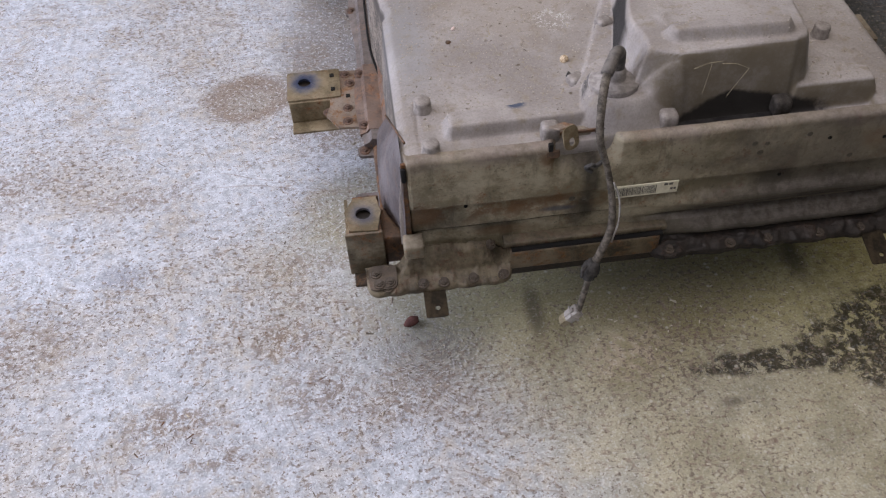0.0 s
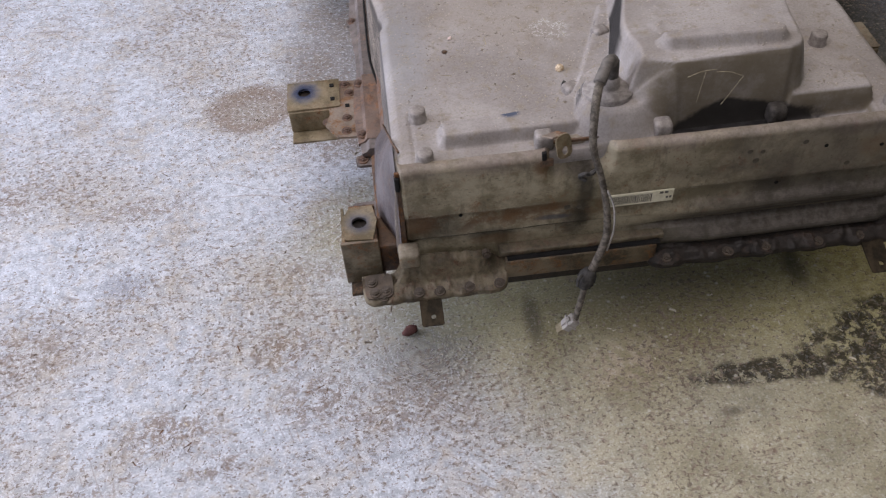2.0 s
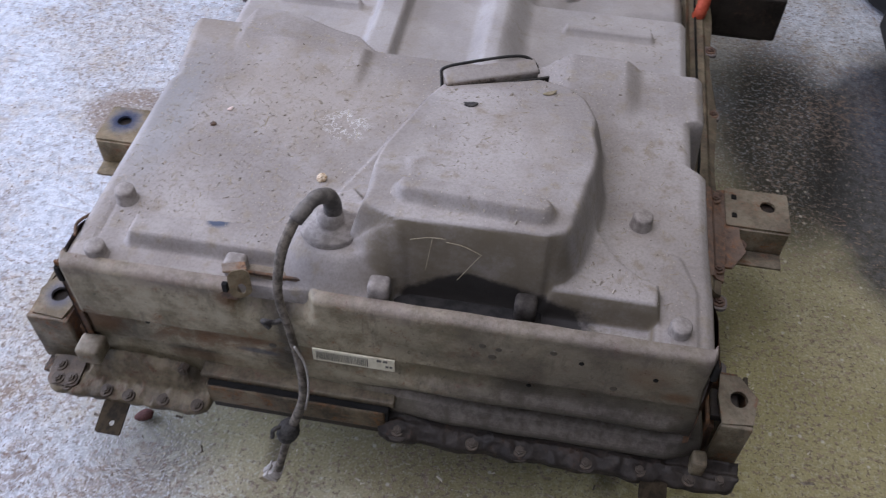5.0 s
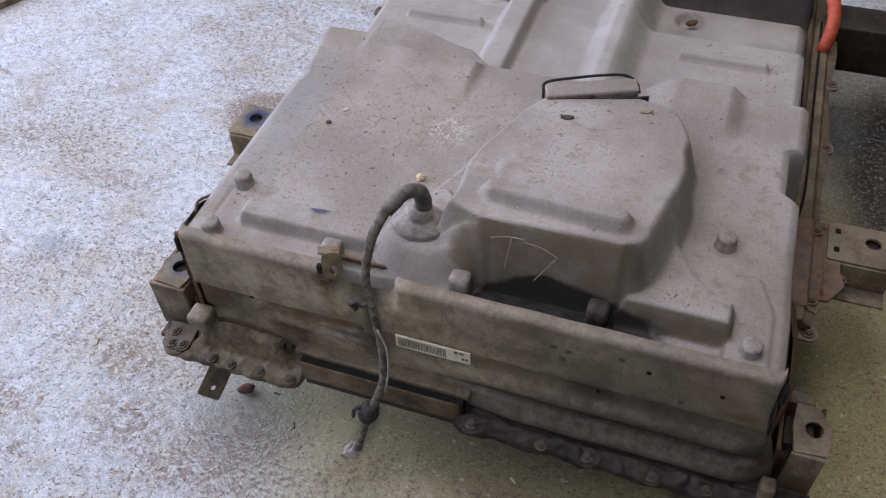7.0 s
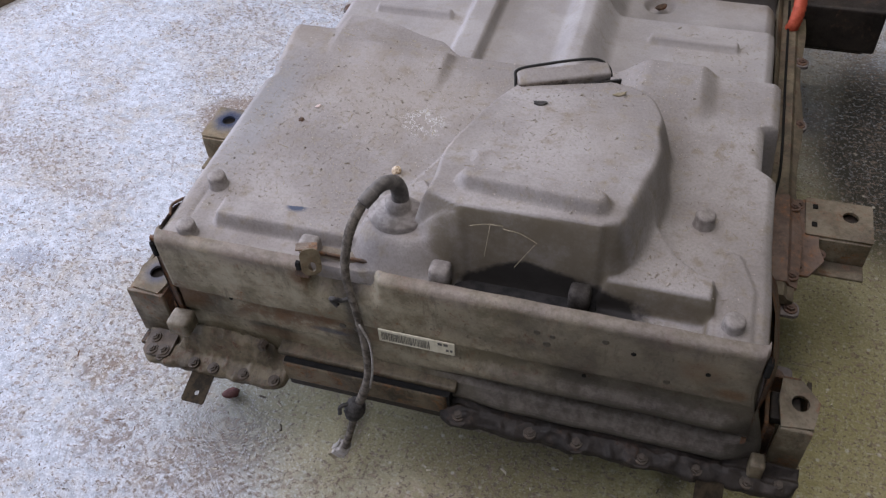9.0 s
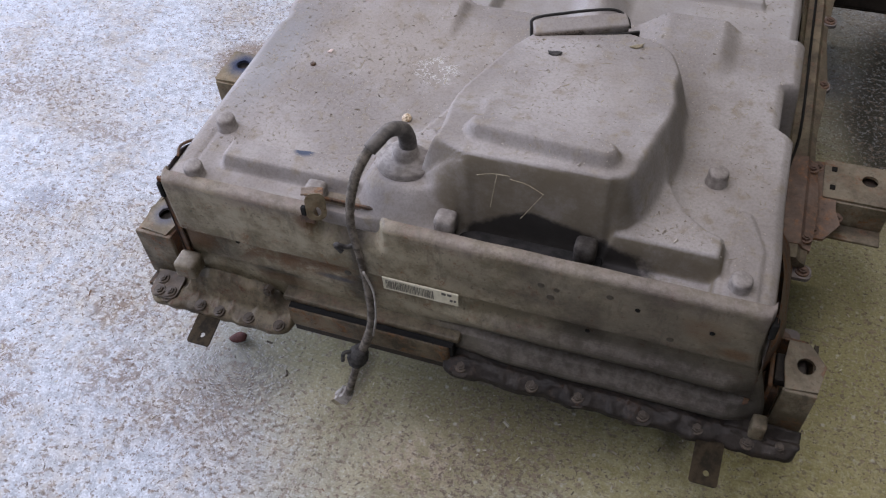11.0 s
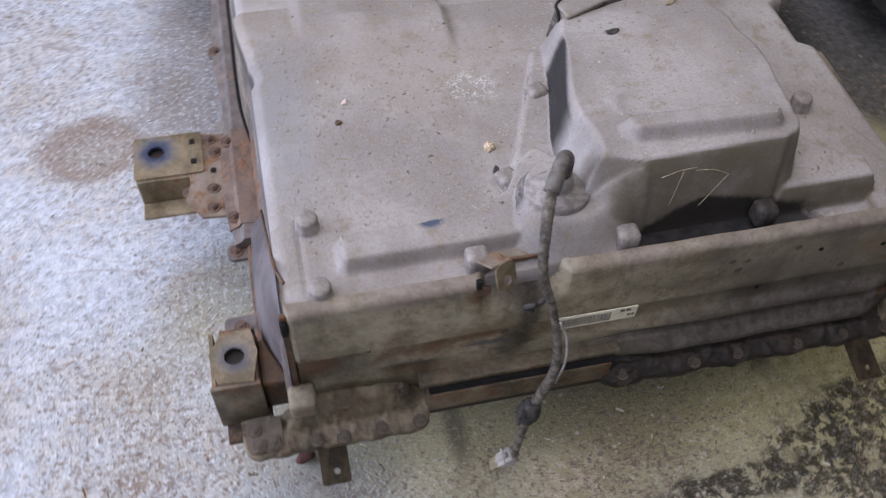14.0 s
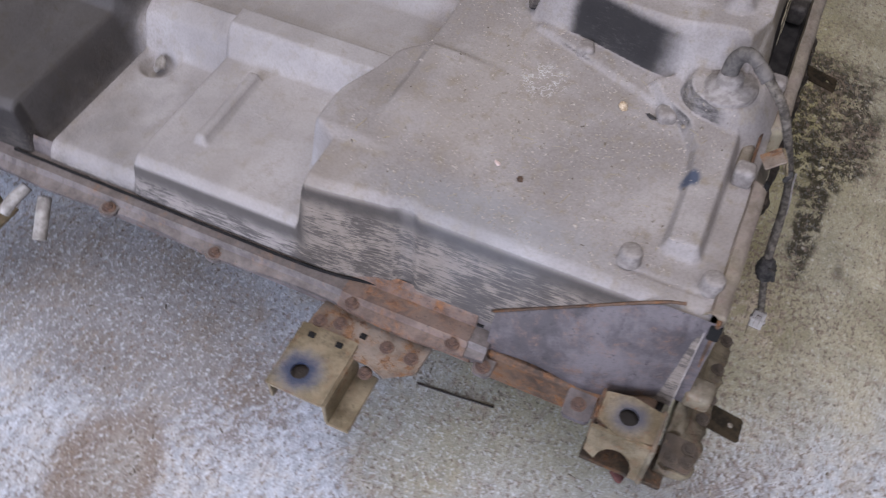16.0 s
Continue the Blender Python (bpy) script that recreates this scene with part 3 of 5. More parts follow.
def rounded(x0, x1, y0, y1, r, n=4):
    """Corners of a rectangle with rounded corners, counter-clockwise."""
    out = []
    for cx, cy, a in ((x1 - r, y1 - r, 0), (x0 + r, y1 - r, 90), (x0 + r, y0 + r, 180), (x1 - r, y0 + r, 270)):
        out += [(cx + r * math.cos(radians(a + 90 * k / n)), cy + r * math.sin(radians(a + 90 * k / n))) for k in range(n + 1)]
    return out


def hexbolt(name, radius, height, material, washer=0.0):
    bm = bmesh.new()
    bmesh.ops.create_cone(bm, cap_ends=True, segments=6, radius1=radius, radius2=radius * 0.93, depth=height, matrix=Matrix.Translation((0, 0, height / 2)))
    if washer:
        bmesh.ops.create_cone(bm, cap_ends=True, segments=20, radius1=washer, radius2=washer * 0.94, depth=0.0025, matrix=Matrix.Translation((0, 0, 0.00125)))
    bmesh.ops.create_cone(bm, cap_ends=True, segments=12, radius1=radius * 0.55, radius2=radius * 0.5, depth=height * 0.4, matrix=Matrix.Translation((0, 0, height * 1.1)))
    return from_bm(name, bm, material)


def capbolt(name, radius, height, material):
    """A round dust-covered bolt head with a rounded rim."""
    rings, n = [(1.12, 0.0), (1.06, 0.10), (1.0, 0.15), (0.99, 0.80), (0.93, 0.94), (0.78, 1.0)], 24
    verts = [(radius * r * math.cos(2 * math.pi * k / n), radius * r * math.sin(2 * math.pi * k / n), height * h) for r, h in rings for k in range(n)]
    faces = [(i * n + k, i * n + (k + 1) % n, (i + 1) * n + (k + 1) % n, (i + 1) * n + k) for i in range(len(rings) - 1) for k in range(n)]
    faces.append([(len(rings) - 1) * n + k for k in range(n)])
    return mesh_of(name, verts, faces, material, True)


def tube(name, points, radius, material, sides=14, steps=8, wrap=0.0, caps=True):
    """A round tube along a smooth curve through points; wrap: relief of wound tape."""
    p = [Vector(q) for q in points]
    p = [2 * p[0] - p[1]] + p + [2 * p[-1] - p[-2]]
    line = []
    for i in range(1, len(p) - 2):
        for k in range(steps):
            t = k / steps
            line.append(0.5 * ((2 * p[i]) + (p[i + 1] - p[i - 1]) * t + (2 * p[i - 1] - 5 * p[i] + 4 * p[i + 1] - p[i + 2]) * t * t + (3 * p[i] - p[i - 1] - 3 * p[i + 1] + p[i + 2]) * t**3))
    line.append(p[-2])
    verts, faces = [], []
    side = Vector((1, 0, 0.01))
    for i, c in enumerate(line):
        ahead = (line[min(i + 1, len(line) - 1)] - line[max(i - 1, 0)]).normalized()
        side = (side - ahead * side.dot(ahead)).normalized()
        other = ahead.cross(side)
        r = (radius(i / (len(line) - 1)) if callable(radius) else radius) * (1 + wrap * (1 if i % 2 else -1))
        verts += [c + r * (math.cos(2 * math.pi * k / sides) * side + math.sin(2 * math.pi * k / sides) * other) for k in range(sides)]
    for i in range(len(line) - 1):
        faces += [(i * sides + k, i * sides + (k + 1) % sides, (i + 1) * sides + (k + 1) % sides, (i + 1) * sides + k) for k in range(sides)]
    if caps:
        faces += [tuple(range(sides))[::-1], tuple(range((len(line) - 1) * sides, len(line) * sides))]
    return mesh_of(name, verts, faces, material, True)


def ease(v, lo, hi):
    t = np.clip((v - lo) / (hi - lo), 0, 1)
    return t * t * (3 - 2 * t)


def inside(x, y, outline):
    """The distance from the edge of a polygon, positive inside."""
    pts = np.array(outline)
    d, sign = np.full(np.shape(x), 1e9), np.ones(np.shape(x))
    for (ax, ay), (bx, by) in zip(pts, np.roll(pts, -1, 0)):
        ex, ey, wx, wy = bx - ax, by - ay, x - ax, y - ay
        t = np.clip((wx * ex + wy * ey) / (ex * ex + ey * ey), 0, 1)
        d = np.minimum(d, np.hypot(wx - t * ex, wy - t * ey))
        up = (ay <= y) != (by <= y)
        cross = ax + (y - ay) / np.where(abs(ey) < 1e-9, 1e-9, ey) * ex
        sign = np.where(up & (x < cross), -sign, sign)
    return -d * sign


def slab(x, y, x0, x1, y0, y1, soft):
    return ease(x, x0 - soft, x0 + soft) * ease(-x, -x1 - soft, -x1 + soft) * ease(y, y0 - soft, y0 + soft) * ease(-y, -y1 - soft, -y1 + soft)


# ---- the workshop: floor, with unseen walls and ceiling added to hold the light ----
def quad_wall(name, lo, hi, label):
    return tagged(new(name, from_bm(name, box(lo, hi), WALL)), label, "wall", kind="structure")


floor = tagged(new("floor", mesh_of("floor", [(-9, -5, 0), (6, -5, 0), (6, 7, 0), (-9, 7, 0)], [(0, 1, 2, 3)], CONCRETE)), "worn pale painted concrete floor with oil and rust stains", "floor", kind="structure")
quad_wall("wall_south", (-4, -4.2, -0.1), (5, -4, 3.4), "unseen plain grey wall added to enclose and bounce the light")
quad_wall("wall_north", (-4, 6, -0.1), (5, 6.2, 3.4), "unseen plain grey wall added to enclose and bounce the light")
quad_wall("wall_east", (5, -4.2, -0.1), (5.2, 6.2, 3.4), "unseen plain grey wall added to enclose and bounce the light")
west = box((-4.2, -4.2, -0.1), (-4, -1.0, 3.4))
box((-4.2, 2.8, -0.1), (-4, 6.2, 3.4), bm=west)
box((-4.2, -1.0, 3.22), (-4, 2.8, 3.4), bm=west)
tagged(new("wall_west", from_bm("wall_west", west, WALL)), "unseen grey wall added with a wide opening for the door light", "wall", kind="structure")
tagged(new("ceiling", from_bm("ceiling", box((-4.2, -4.2, 3.4), (5.2, 6.2, 3.5)), WALL)), "unseen plain ceiling added to enclose the light", "ceiling", kind="structure")

# ---- the battery pack ----
WIDE = 0.806  # the pack's width between the corners of its front panel
pack = thing("battery_pack", (0.4, 0.6, 0.0), "large dusty vehicle battery pack with rusty steel tray on the floor", "battery pack")


def mirrored(x):
    return WIDE - x


# moulded cover: one relief over the whole top
HUMP = [(0.345, 0.062), (0.352, 0.12), (0.362, 0.20), (0.386, 0.29), (0.404, 0.388), (0.556, 0.450), (0.608, 0.425), (0.645, 0.375), (0.662, 0.318), (0.660, 0.285), (0.667, 0.245), (0.664, 0.205), (0.653, 0.155), (0.648, 0.120), (0.638, 0.086), (0.622, 0.064), (0.596, 0.050), (0.42, 0.044)]
RIDGE = [(0.074, 0.046), (0.067, 0.053), (0.067, 0.087), (0.074, 0.095), (0.16, 0.096), (0.235, 0.104), (0.275, 0.125), (0.302, 0.165), (0.335, 0.19), (0.40, 0.12), (0.40, 0.05), (0.30, 0.046)]
STRIP = [(0.285, 0.13), (0.305, 0.175), (0.330, 0.235), (0.362, 0.316), (0.385, 0.375), (0.45, 0.375), (0.45, 0.13)]
FOOT = [(0.60, 0.046), (0.739, 0.046), (0.741, 0.090), (0.716, 0.099), (0.692, 0.117), (0.672, 0.146), (0.652, 0.185), (0.60, 0.15)]


def relief(x, y):
    z = 0.449 - 0.016 * ease(y, 0.34, 0.53)
    d = inside(x, y, RIDGE)
    z = z + 0.021 * ease(d, -0.002, 0.009)
    z = z + 0.007 * ease(inside(x, y, STRIP), -0.002, 0.006) * (1 - ease(d, -0.004, 0.010))
    d = inside(x, y, FOOT)
    z = np.maximum(z, 0.447 + 0.030 * ease(d, -0.003, 0.010))
    top = 0.553 - 0.13 * np.clip(y - 0.10, 0, 1) + 0.02 * np.clip(0.40 - x, 0, 1)
    top = top - 0.045 * ease(y - 0.42 * (x - 0.40), 0.285, 0.345) * ease(x, 0.36, 0.42) * 0.2
    d = inside(x, y, HUMP)
    wide = 0.030 - 0.008 * ease(-y, -0.11, -0.08) * ease(x, 0.37, 0.41) - 0.003 * ease(x, 0.56, 0.62) - 0.015 * ease(-x, -0.45, -0.40) * ease(y, 0.10, 0.17) + 0.008 * ease(y, 0.33, 0.42)
    rise = ease(d / wide, -0.10, 1.0)
    z = z + (np.maximum(top, z) - z) * rise
    bar = np.hypot(x - np.clip(x, 0.425, 0.580), (y - (0.110 - 0.05 * (x - 0.425))) * 1.0)
    z = z + 0.017 * ease(-bar, -0.023, -0.009)
    z = np.maximum(z, 0.449 + 0.045 * ease(-np.hypot((x - 0.330) * np.where(x > 0.33, 0.6, 1.1 + 0.15 * ease(y, 0.06, 0.10)), y - 0.088), -0.082 + 0.012 * ease(y, 0.06, 0.10), -0.043))
    # shoulder between the gland and the hump
    d = inside(x, y, [(0.328, 0.052), (0.338, 0.13), (0.366, 0.175), (0.43, 0.18), (0.43, 0.046)])
    lean = 0.486 + 0.062 * ease(x, 0.338, 0.420) - 0.012 * ease(-y, -0.07, -0.05)
    z = z + (np.maximum(lean, z) - z) * ease(d, -0.006, 0.018)
    # lowered trough behind the front panel, right of the cable
    z = z - 0.016 * slab(x, y, 0.415, 0.732, -0.02, 0.050, 0.006) * (1 - ease(inside(x, y, FOOT), -0.004, 0.004))
    # pads along the back edge of the upper deck
    z = z + 0.008 * ease(x, 0.062, 0.082) * ease(-x, -0.215, -0.120) * ease(y, 0.450, 0.510)
    z = z + 0.012 * ease(x, 0.090, 0.175) * ease(-x, -0.292, -0.276) * ease(y, 0.38, 0.47) * ease(-y, -0.503, -0.488)
    z = z + 0.017 * ease(x, 0.555, 0.605) * ease(-x, -0.712, -0.680) * ease(y, 0.395, 0.475)
    # shallow embossed line round the right front bolt
    z = z - 0.0025 * np.exp(-(((x - 0.0275) / 0.0025) ** 2)) * ease(y, 0.02, 0.03) * ease(-y, -0.14, -0.13)
    z = z + 0.005 * ease(inside(x, y, [(0.70, 0.01), (0.785, 0.01), (0.785, 0.10), (0.765, 0.155), (0.72, 0.165)]), -0.002, 0.002) * ease(x, 0.745, 0.75)
    # lower rear deck with a raised middle and two pressed bars
    mid = 0.397 - 0.024 * ease(x, 0.293, 0.307) * ease(-x, -0.458, -0.420)
    low = 0.349 + (mid - 0.349) * ease(x, 0.226, 0.258) * ease(-x, -0.528, -0.472)
    for x0, x1 in ((0.052, 0.204), (0.583, 0.741)):
        low = low + 0.014 * slab(x, y, x0, x1, 0.748, 0.766, 0.003)
    low = low - 0.046 * ease(y, 0.826, 0.842) * (0.4 + 0.6 * ease(abs(x - 0.38), 0.08, 0.16))
    low = low - 0.035 * slab(x, y, -0.02, 0.30, 1.002, 1.032, 0.006) - 0.035 * slab(x, y, 0.44, 0.82, 1.002, 1.032, 0.006)
    low = low + 0.055 * ease(-np.hypot(x - 0.365, y - 0.99), -0.075, -0.02)
    low = low + 0.060 * ease(y, 1.030, 1.048) + 0.035 * ease(y, 1.10, 1.16)
    for hx in (0.205, 0.584):
        low = low - 0.018 * ease(-np.hypot(x - hx, y - 0.955), -0.034, -0.018)
    edge = 0.538 + 0.034 * ease(x, 0.060, 0.082) * ease(-x, -0.27, -0.13) - 0.034 * ease(x, 0.25, 0.30) * ease(-x, -0.60, -0.52)
    return z + (low - z) * ease(y, edge - 0.006, edge + 0.022)


def left_edge(y):
    return -0.004 + 0.006 * ease(y, 0.375, 0.39) * (1 - ease(y, 0.40, 0.42)) - 0.012 * ease(y, 0.41, 0.53)


def right_edge(y):
    return WIDE + 0.001 - 0.004 * ease(y, 0.08, 0.2) - 0.020 * ease(y, 0.315, 0.335) * (1 - ease(y, 0.42, 0.432))


def build_cover():
    nx, ny = 260, 540
    u = np.linspace(0, 1, nx)
    ys = np.concatenate([0.014 + 0.586 * np.linspace(0, 1, 260), 0.60 + 0.85 * np.linspace(0, 1, ny - 259)[1:]])
    y = np.repeat(ys[:, None], nx, 1)
    x = left_edge(y) + (right_edge(y) - left_edge(y)) * u[None, :]
    z = relief(x, y)
    rim = np.minimum(x - left_edge(y), right_edge(y) - x)
    z = z - 0.012 * (1 - ease(rim, -0.012, 0.014)) * 1.4
    verts = np.stack([x, y, z], -1).reshape(-1, 3).tolist()
    faces = [(j * nx + i, j * nx + i + 1, (j + 1) * nx + i + 1, (j + 1) * nx + i) for j in range(ny - 1) for i in range(nx - 1)]
    # skirts down to the tray flange
    loop = [j * nx for j in range(ny)][::-1] + list(range(nx)) + [j * nx + nx - 1 for j in range(ny)]
    drops = 9
    for k in range(1, drops + 1):
        f = k / drops
        for i in loop:
            a, b, c = verts[i]
            out = 0.012 * math.sin(f * 1.5)
            side = -out if i % nx == 0 else out if i % nx == nx - 1 else 0
            verts.append((a + side, b, c + (0.262 - c) * f))
    n, base = len(loop), nx * ny
    for k in range(drops):
        for i in range(n - 1):
            a, b = (loop[i], loop[i + 1]) if k == 0 else (base + (k - 1) * n + i, base + (k - 1) * n + i + 1)
            c, d = base + k * n + i + 1, base + k * n + i
            faces.append((a, d, c, b))
    return mesh_of("cover", verts, faces, COVER, True)


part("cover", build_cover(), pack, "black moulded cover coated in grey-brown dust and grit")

# bolts and square lugs that hold the cover
for x, y in ((0.040, 0.123), (0.042, 0.025), (0.714, 0.204), (0.762, 0.036)):
    part("cover_bolt", capbolt("cover_bolt", 0.0135, 0.020, LUG), pack, "dust-covered round bolt head", pose(x, y, 0.449))
LUG_MESH = from_bm("cover_lug", box((-0.0135, -0.012, -0.014), (0.0135, 0.014, 0.0165), 0.0065, segments=4), LUG, True)
for x, y, z, turn in ((0.402, 0.028, 0.458, 0), (0.579, 0.033, 0.458, 0), (0.222, 0.030, 0.458, 0), (0.290, 0.149, 0.446, 25), (0.369, 0.291, 0.446, 20)):
    lug = part("cover_lug", LUG_MESH, pack, "square-shouldered dusty fixing lug", pose(x, y, z, 0, 0, turn))
    # the right front lug takes the darker plastic
    if x > 0.5:
        lug.data = LUG_MESH.copy()
        lug.data.materials[0] = LUG_DARK
# strip added to give the trough floor its dark tone
part("trough_strip", from_bm("trough_strip", box((0.417, 0.019, 0.425), (0.600, 0.047, 0.4375), 0.002), STRIP_BLACK), pack, "thin dark strip laid over the trough floor")

# service plug cover behind the hump: pale body between black gaskets
plug_m = pose(0.487, 0.398, 0.503, 10, 0, 23.5)
plug = part("service_plug_cover", from_bm("service_plug_cover", box((-0.070, -0.008, -0.05), (0.068, 0.020, 0.014), 0.004, segments=3), COVER, True), pack, "low plastic service plug cover with black seal", plug_m)


def gasket_loop():
    pts = [(-0.073, -0.006, -0.012), (-0.072, 0.010, 0.006), (-0.066, 0.021, 0.0145), (-0.02, 0.024, 0.0160), (0.03, 0.024, 0.0165), (0.055, 0.020, 0.0150), (0.068, 0.010, 0.008), (0.071, 0.0, -0.002)]
    return tube("gasket", pts, 0.0022, GASKET, 8, 6)


part("gasket", gasket_loop(), plug)
part("seal_strip", from_bm("seal_strip", box((-0.078, -0.015, -0.020), (0.082, -0.0115, 0.0050), 0.0010), GASKET), plug, "black rubber edge seal")

# front panel: pressed sheet with creases and two long ribs


def panel_y(x, z):
    right = ease(x, 0.33, 0.50) * ease(-x, -0.800, -0.762)
    left = 1 - ease(x, 0.30, 0.42)
    y = 0.008 * ease(-z, -0.3575, -0.3555) - 0.003 + 0.006 * ease(-z, -0.300, -0.296) * left
    y = y - right * (0.015 * np.exp(-((z - 0.305) / 0.017) ** 2) + 0.017 * np.exp(-((z - 0.238) / 0.017) ** 2) - 0.016 * np.exp(-((z - 0.268) / 0.0055) ** 2))
    y = y + 0.028 * slab(x, np.zeros_like(x), 0.226, 0.318, -1, 1, 0.012) * ease(z, 0.395, 0.448)
    return y + 0.0006 * np.sin(x * 31) * ease(-z, -0.45, -0.40) + 0.0004 * np.sin(x * 67 + z * 40)


def build_panel():
    nx = 220
    xs = np.linspace(0.0, WIDE, nx)
    zs = np.sort(np.concatenate([np.linspace(0.196, 0.448, 90), [0.3553, 0.3557, 0.3573, 0.3577, 0.2958, 0.3002]]))
    rows = [(z, 0.0) for z in zs]
    rows += [(0.448 + 0.010 * math.sin(a), 0.012 * (1 - math.cos(a))) for a in np.linspace(0.2, 1.57, 8)] + [(0.4575, 0.018), (0.450, 0.020)]
    verts, faces = [], []
    for z, back in rows:
        ys = panel_y(xs, np.full(nx, min(z, 0.452))) + back
        sag = -0.004 * slab(xs, np.zeros(nx), 0.226, 0.318, -1, 1, 0.012) * (1 if z > 0.44 else 0)
        end = np.minimum(xs, WIDE - xs)
        curl = 0.008 * (1 - np.sqrt(np.clip(1 - (1 - np.clip(end / 0.008, 0, 1)) ** 2, 0, 1)))
        flare = 0.034 * ease(xs, 0.70, WIDE) * float(ease(-z, -0.40, -0.22))
        verts += [(float(a + d), float(b + c), float(z + s)) for a, b, c, s, d in zip(xs, ys, curl, sag, flare)]
    for j in range(len(rows) - 1):
        faces += [(j * nx + i, j * nx + i + 1, (j + 1) * nx + i + 1, (j + 1) * nx + i) for i in range(nx - 1)]
    return mesh_of("front_panel", verts, faces, PANEL)


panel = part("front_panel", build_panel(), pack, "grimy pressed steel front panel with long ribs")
DRAIN = capbolt("drain_hole", 0.0032, 0.002, VOID)
for x, z in ((0.09, 0.345), (0.598, 0.338), (0.745, 0.405), (0.655, 0.415)):
    part("drain_hole", DRAIN, panel, "small dark hole in the sheet", pose(x, float(panel_y(np.array(x), np.array(z))) + 0.0008, z, 90))
for x, z, r in ((0.535, 0.42, 0.006), (0.548, 0.40, 0.007), (0.555, 0.418, 0.005), (0.62, 0.427, 0.006), (0.70, 0.372, 0.006), (0.26, 0.335, 0.007), (0.28, 0.333, 0.006)):
    part("weld_spot", capbolt("weld_spot", 0.75 * r, 0.0014, PANEL), panel, "rusty weld spot", pose(x, float(panel_y(np.array(x), np.array(z))) + 0.0006, z, 90))

# barcode label
label = part("label", from_bm("label", box((0.3185, -0.0068, 0.3365), (0.426, -0.0045, 0.3615), 0.0004), PAPER), pack, "cream paper barcode label")
rng = random.Random(4)
bx = 0.323
while bx < 0.392:
    w = rng.choice((0.0006, 0.0009, 0.0014))
    part("bar", from_bm("bar", box((bx, -0.0072, 0.3405), (bx + w, -0.0066, 0.3575)), INK), label)
    bx += w + rng.choice((0.0007, 0.001, 0.0013))
for x0, x1, z in ((0.403, 0.409, 0.3545), (0.411, 0.417, 0.3545), (0.414, 0.418, 0.3435), (0.4195, 0.423, 0.3435)):
    part("print_mark", from_bm("print_mark", box((x0, -0.0072, z), (x1, -0.0066, z + 0.0045)), INK), label)

# cable clip in the pocket of the panel
clip = part("cable_clip", from_bm("cable_clip", plate(rounded(-0.013, 0.013, -0.024, 0.014, 0.010), 0.0022, (0.001, -0.012, 0.0050, 0.0070), m=pose(0.243, -0.009, 0.486, 72, 0, 24)), ZINC), pack, "rusty folded cable clip with a hole")
part("clip_fold", from_bm("clip_fold", box((-0.016, 0.0, -0.0015), (0.012, 0.027, 0.0015), 0.001, m=pose(0.240, -0.004, 0.4965, -28, 8, 24)), PLATE), clip)
part("slot", from_bm("slot", box((0.214, -0.0025, 0.448), (0.221, 0.004, 0.463), 0.001), VOID), clip, "dark slot beside the clip")
part("clip_foot", from_bm("clip_foot", box((0.210, -0.003, 0.436), (0.232, 0.002, 0.450), 0.002), RUST), clip)
part("panel_lip", from_bm("panel_lip", box((0.232, 0.024, 0.455), (0.318, 0.028, 0.4605), 0.001), RUST), panel, "thin rusty edge of the sheet")

# tray floor, front flange and the rusty bar seen below the panel
tray = part("tray", from_bm("tray", box((-0.01, 0.02, 0.178), (WIDE + 0.01, 1.44, 0.262), 0.006), DARK), pack, "black steel battery tray")


def flange(x0, x1, scallop, seed, rise, reach):
    """A sloping bolted ledge with an uneven front edge and caked grime."""
    r = random.Random(seed)
    n, fine = 150, 4
    phase = r.random() * 6
    verts, faces = [], []
    for i in range(n + 1):
        x = x0 + (x1 - x0) * i / n
        out = -reach - scallop * (0.5 + 0.5 * math.sin(i * 0.25 + phase)) + 0.003 * noise.noise(Vector((x * 55, seed, 0)))
        e = min(i, n - i) / n * (x1 - x0)
        if e < 0.02:
            out *= 0.45 + 0.55 * math.sqrt(max(0.0, 1 - (1 - e / 0.02) ** 2))
        drop = (rise - 0.222) * (0.75 * float(ease(i / n, 0.78, 1.0)) + (float(ease(-x, 0.000, 0.030)) if x0 < 0 else 0))
        prof = [(0.006, rise - drop), (-0.006, rise - 0.010 - drop), (-0.011, 0.5 * rise + 0.106 - 0.5 * drop), (-0.018, 0.218), (out, 0.209), (out - 0.001, 0.200), (out + 0.01, 0.197), (0.006, 0.196)]
        for (ya, za), (yb, zb) in zip(prof, prof[1:]):
            for k in range(fine):
                yy, zz = ya + (yb - ya) * k / fine, za + (zb - za) * k / fine
                p = Vector((x, yy, zz))
                lump = 0.0045 * noise.noise(p * 42) + 0.0028 * noise.noise(p * 110 + Vector((seed, 0, 0))) + 0.0012 * noise.noise(p * 320)
                lump *= 1.0 if zz > 0.204 else 0.3
                verts.append((x, yy - abs(lump) * 0.7, zz + lump))
        verts.append((x, *prof[-1]))
    c = fine * 7 + 1
    for i in range(n):
        faces += [(i * c + k, i * c + (k + 1) % c, (i + 1) * c + (k + 1) % c, (i + 1) * c + k) for k in range(c)]
    faces += [tuple(range(c))[::-1], tuple(range(n * c, n * c + c))]
    return mesh_of("front_flange", verts, faces, FLANGE, True)


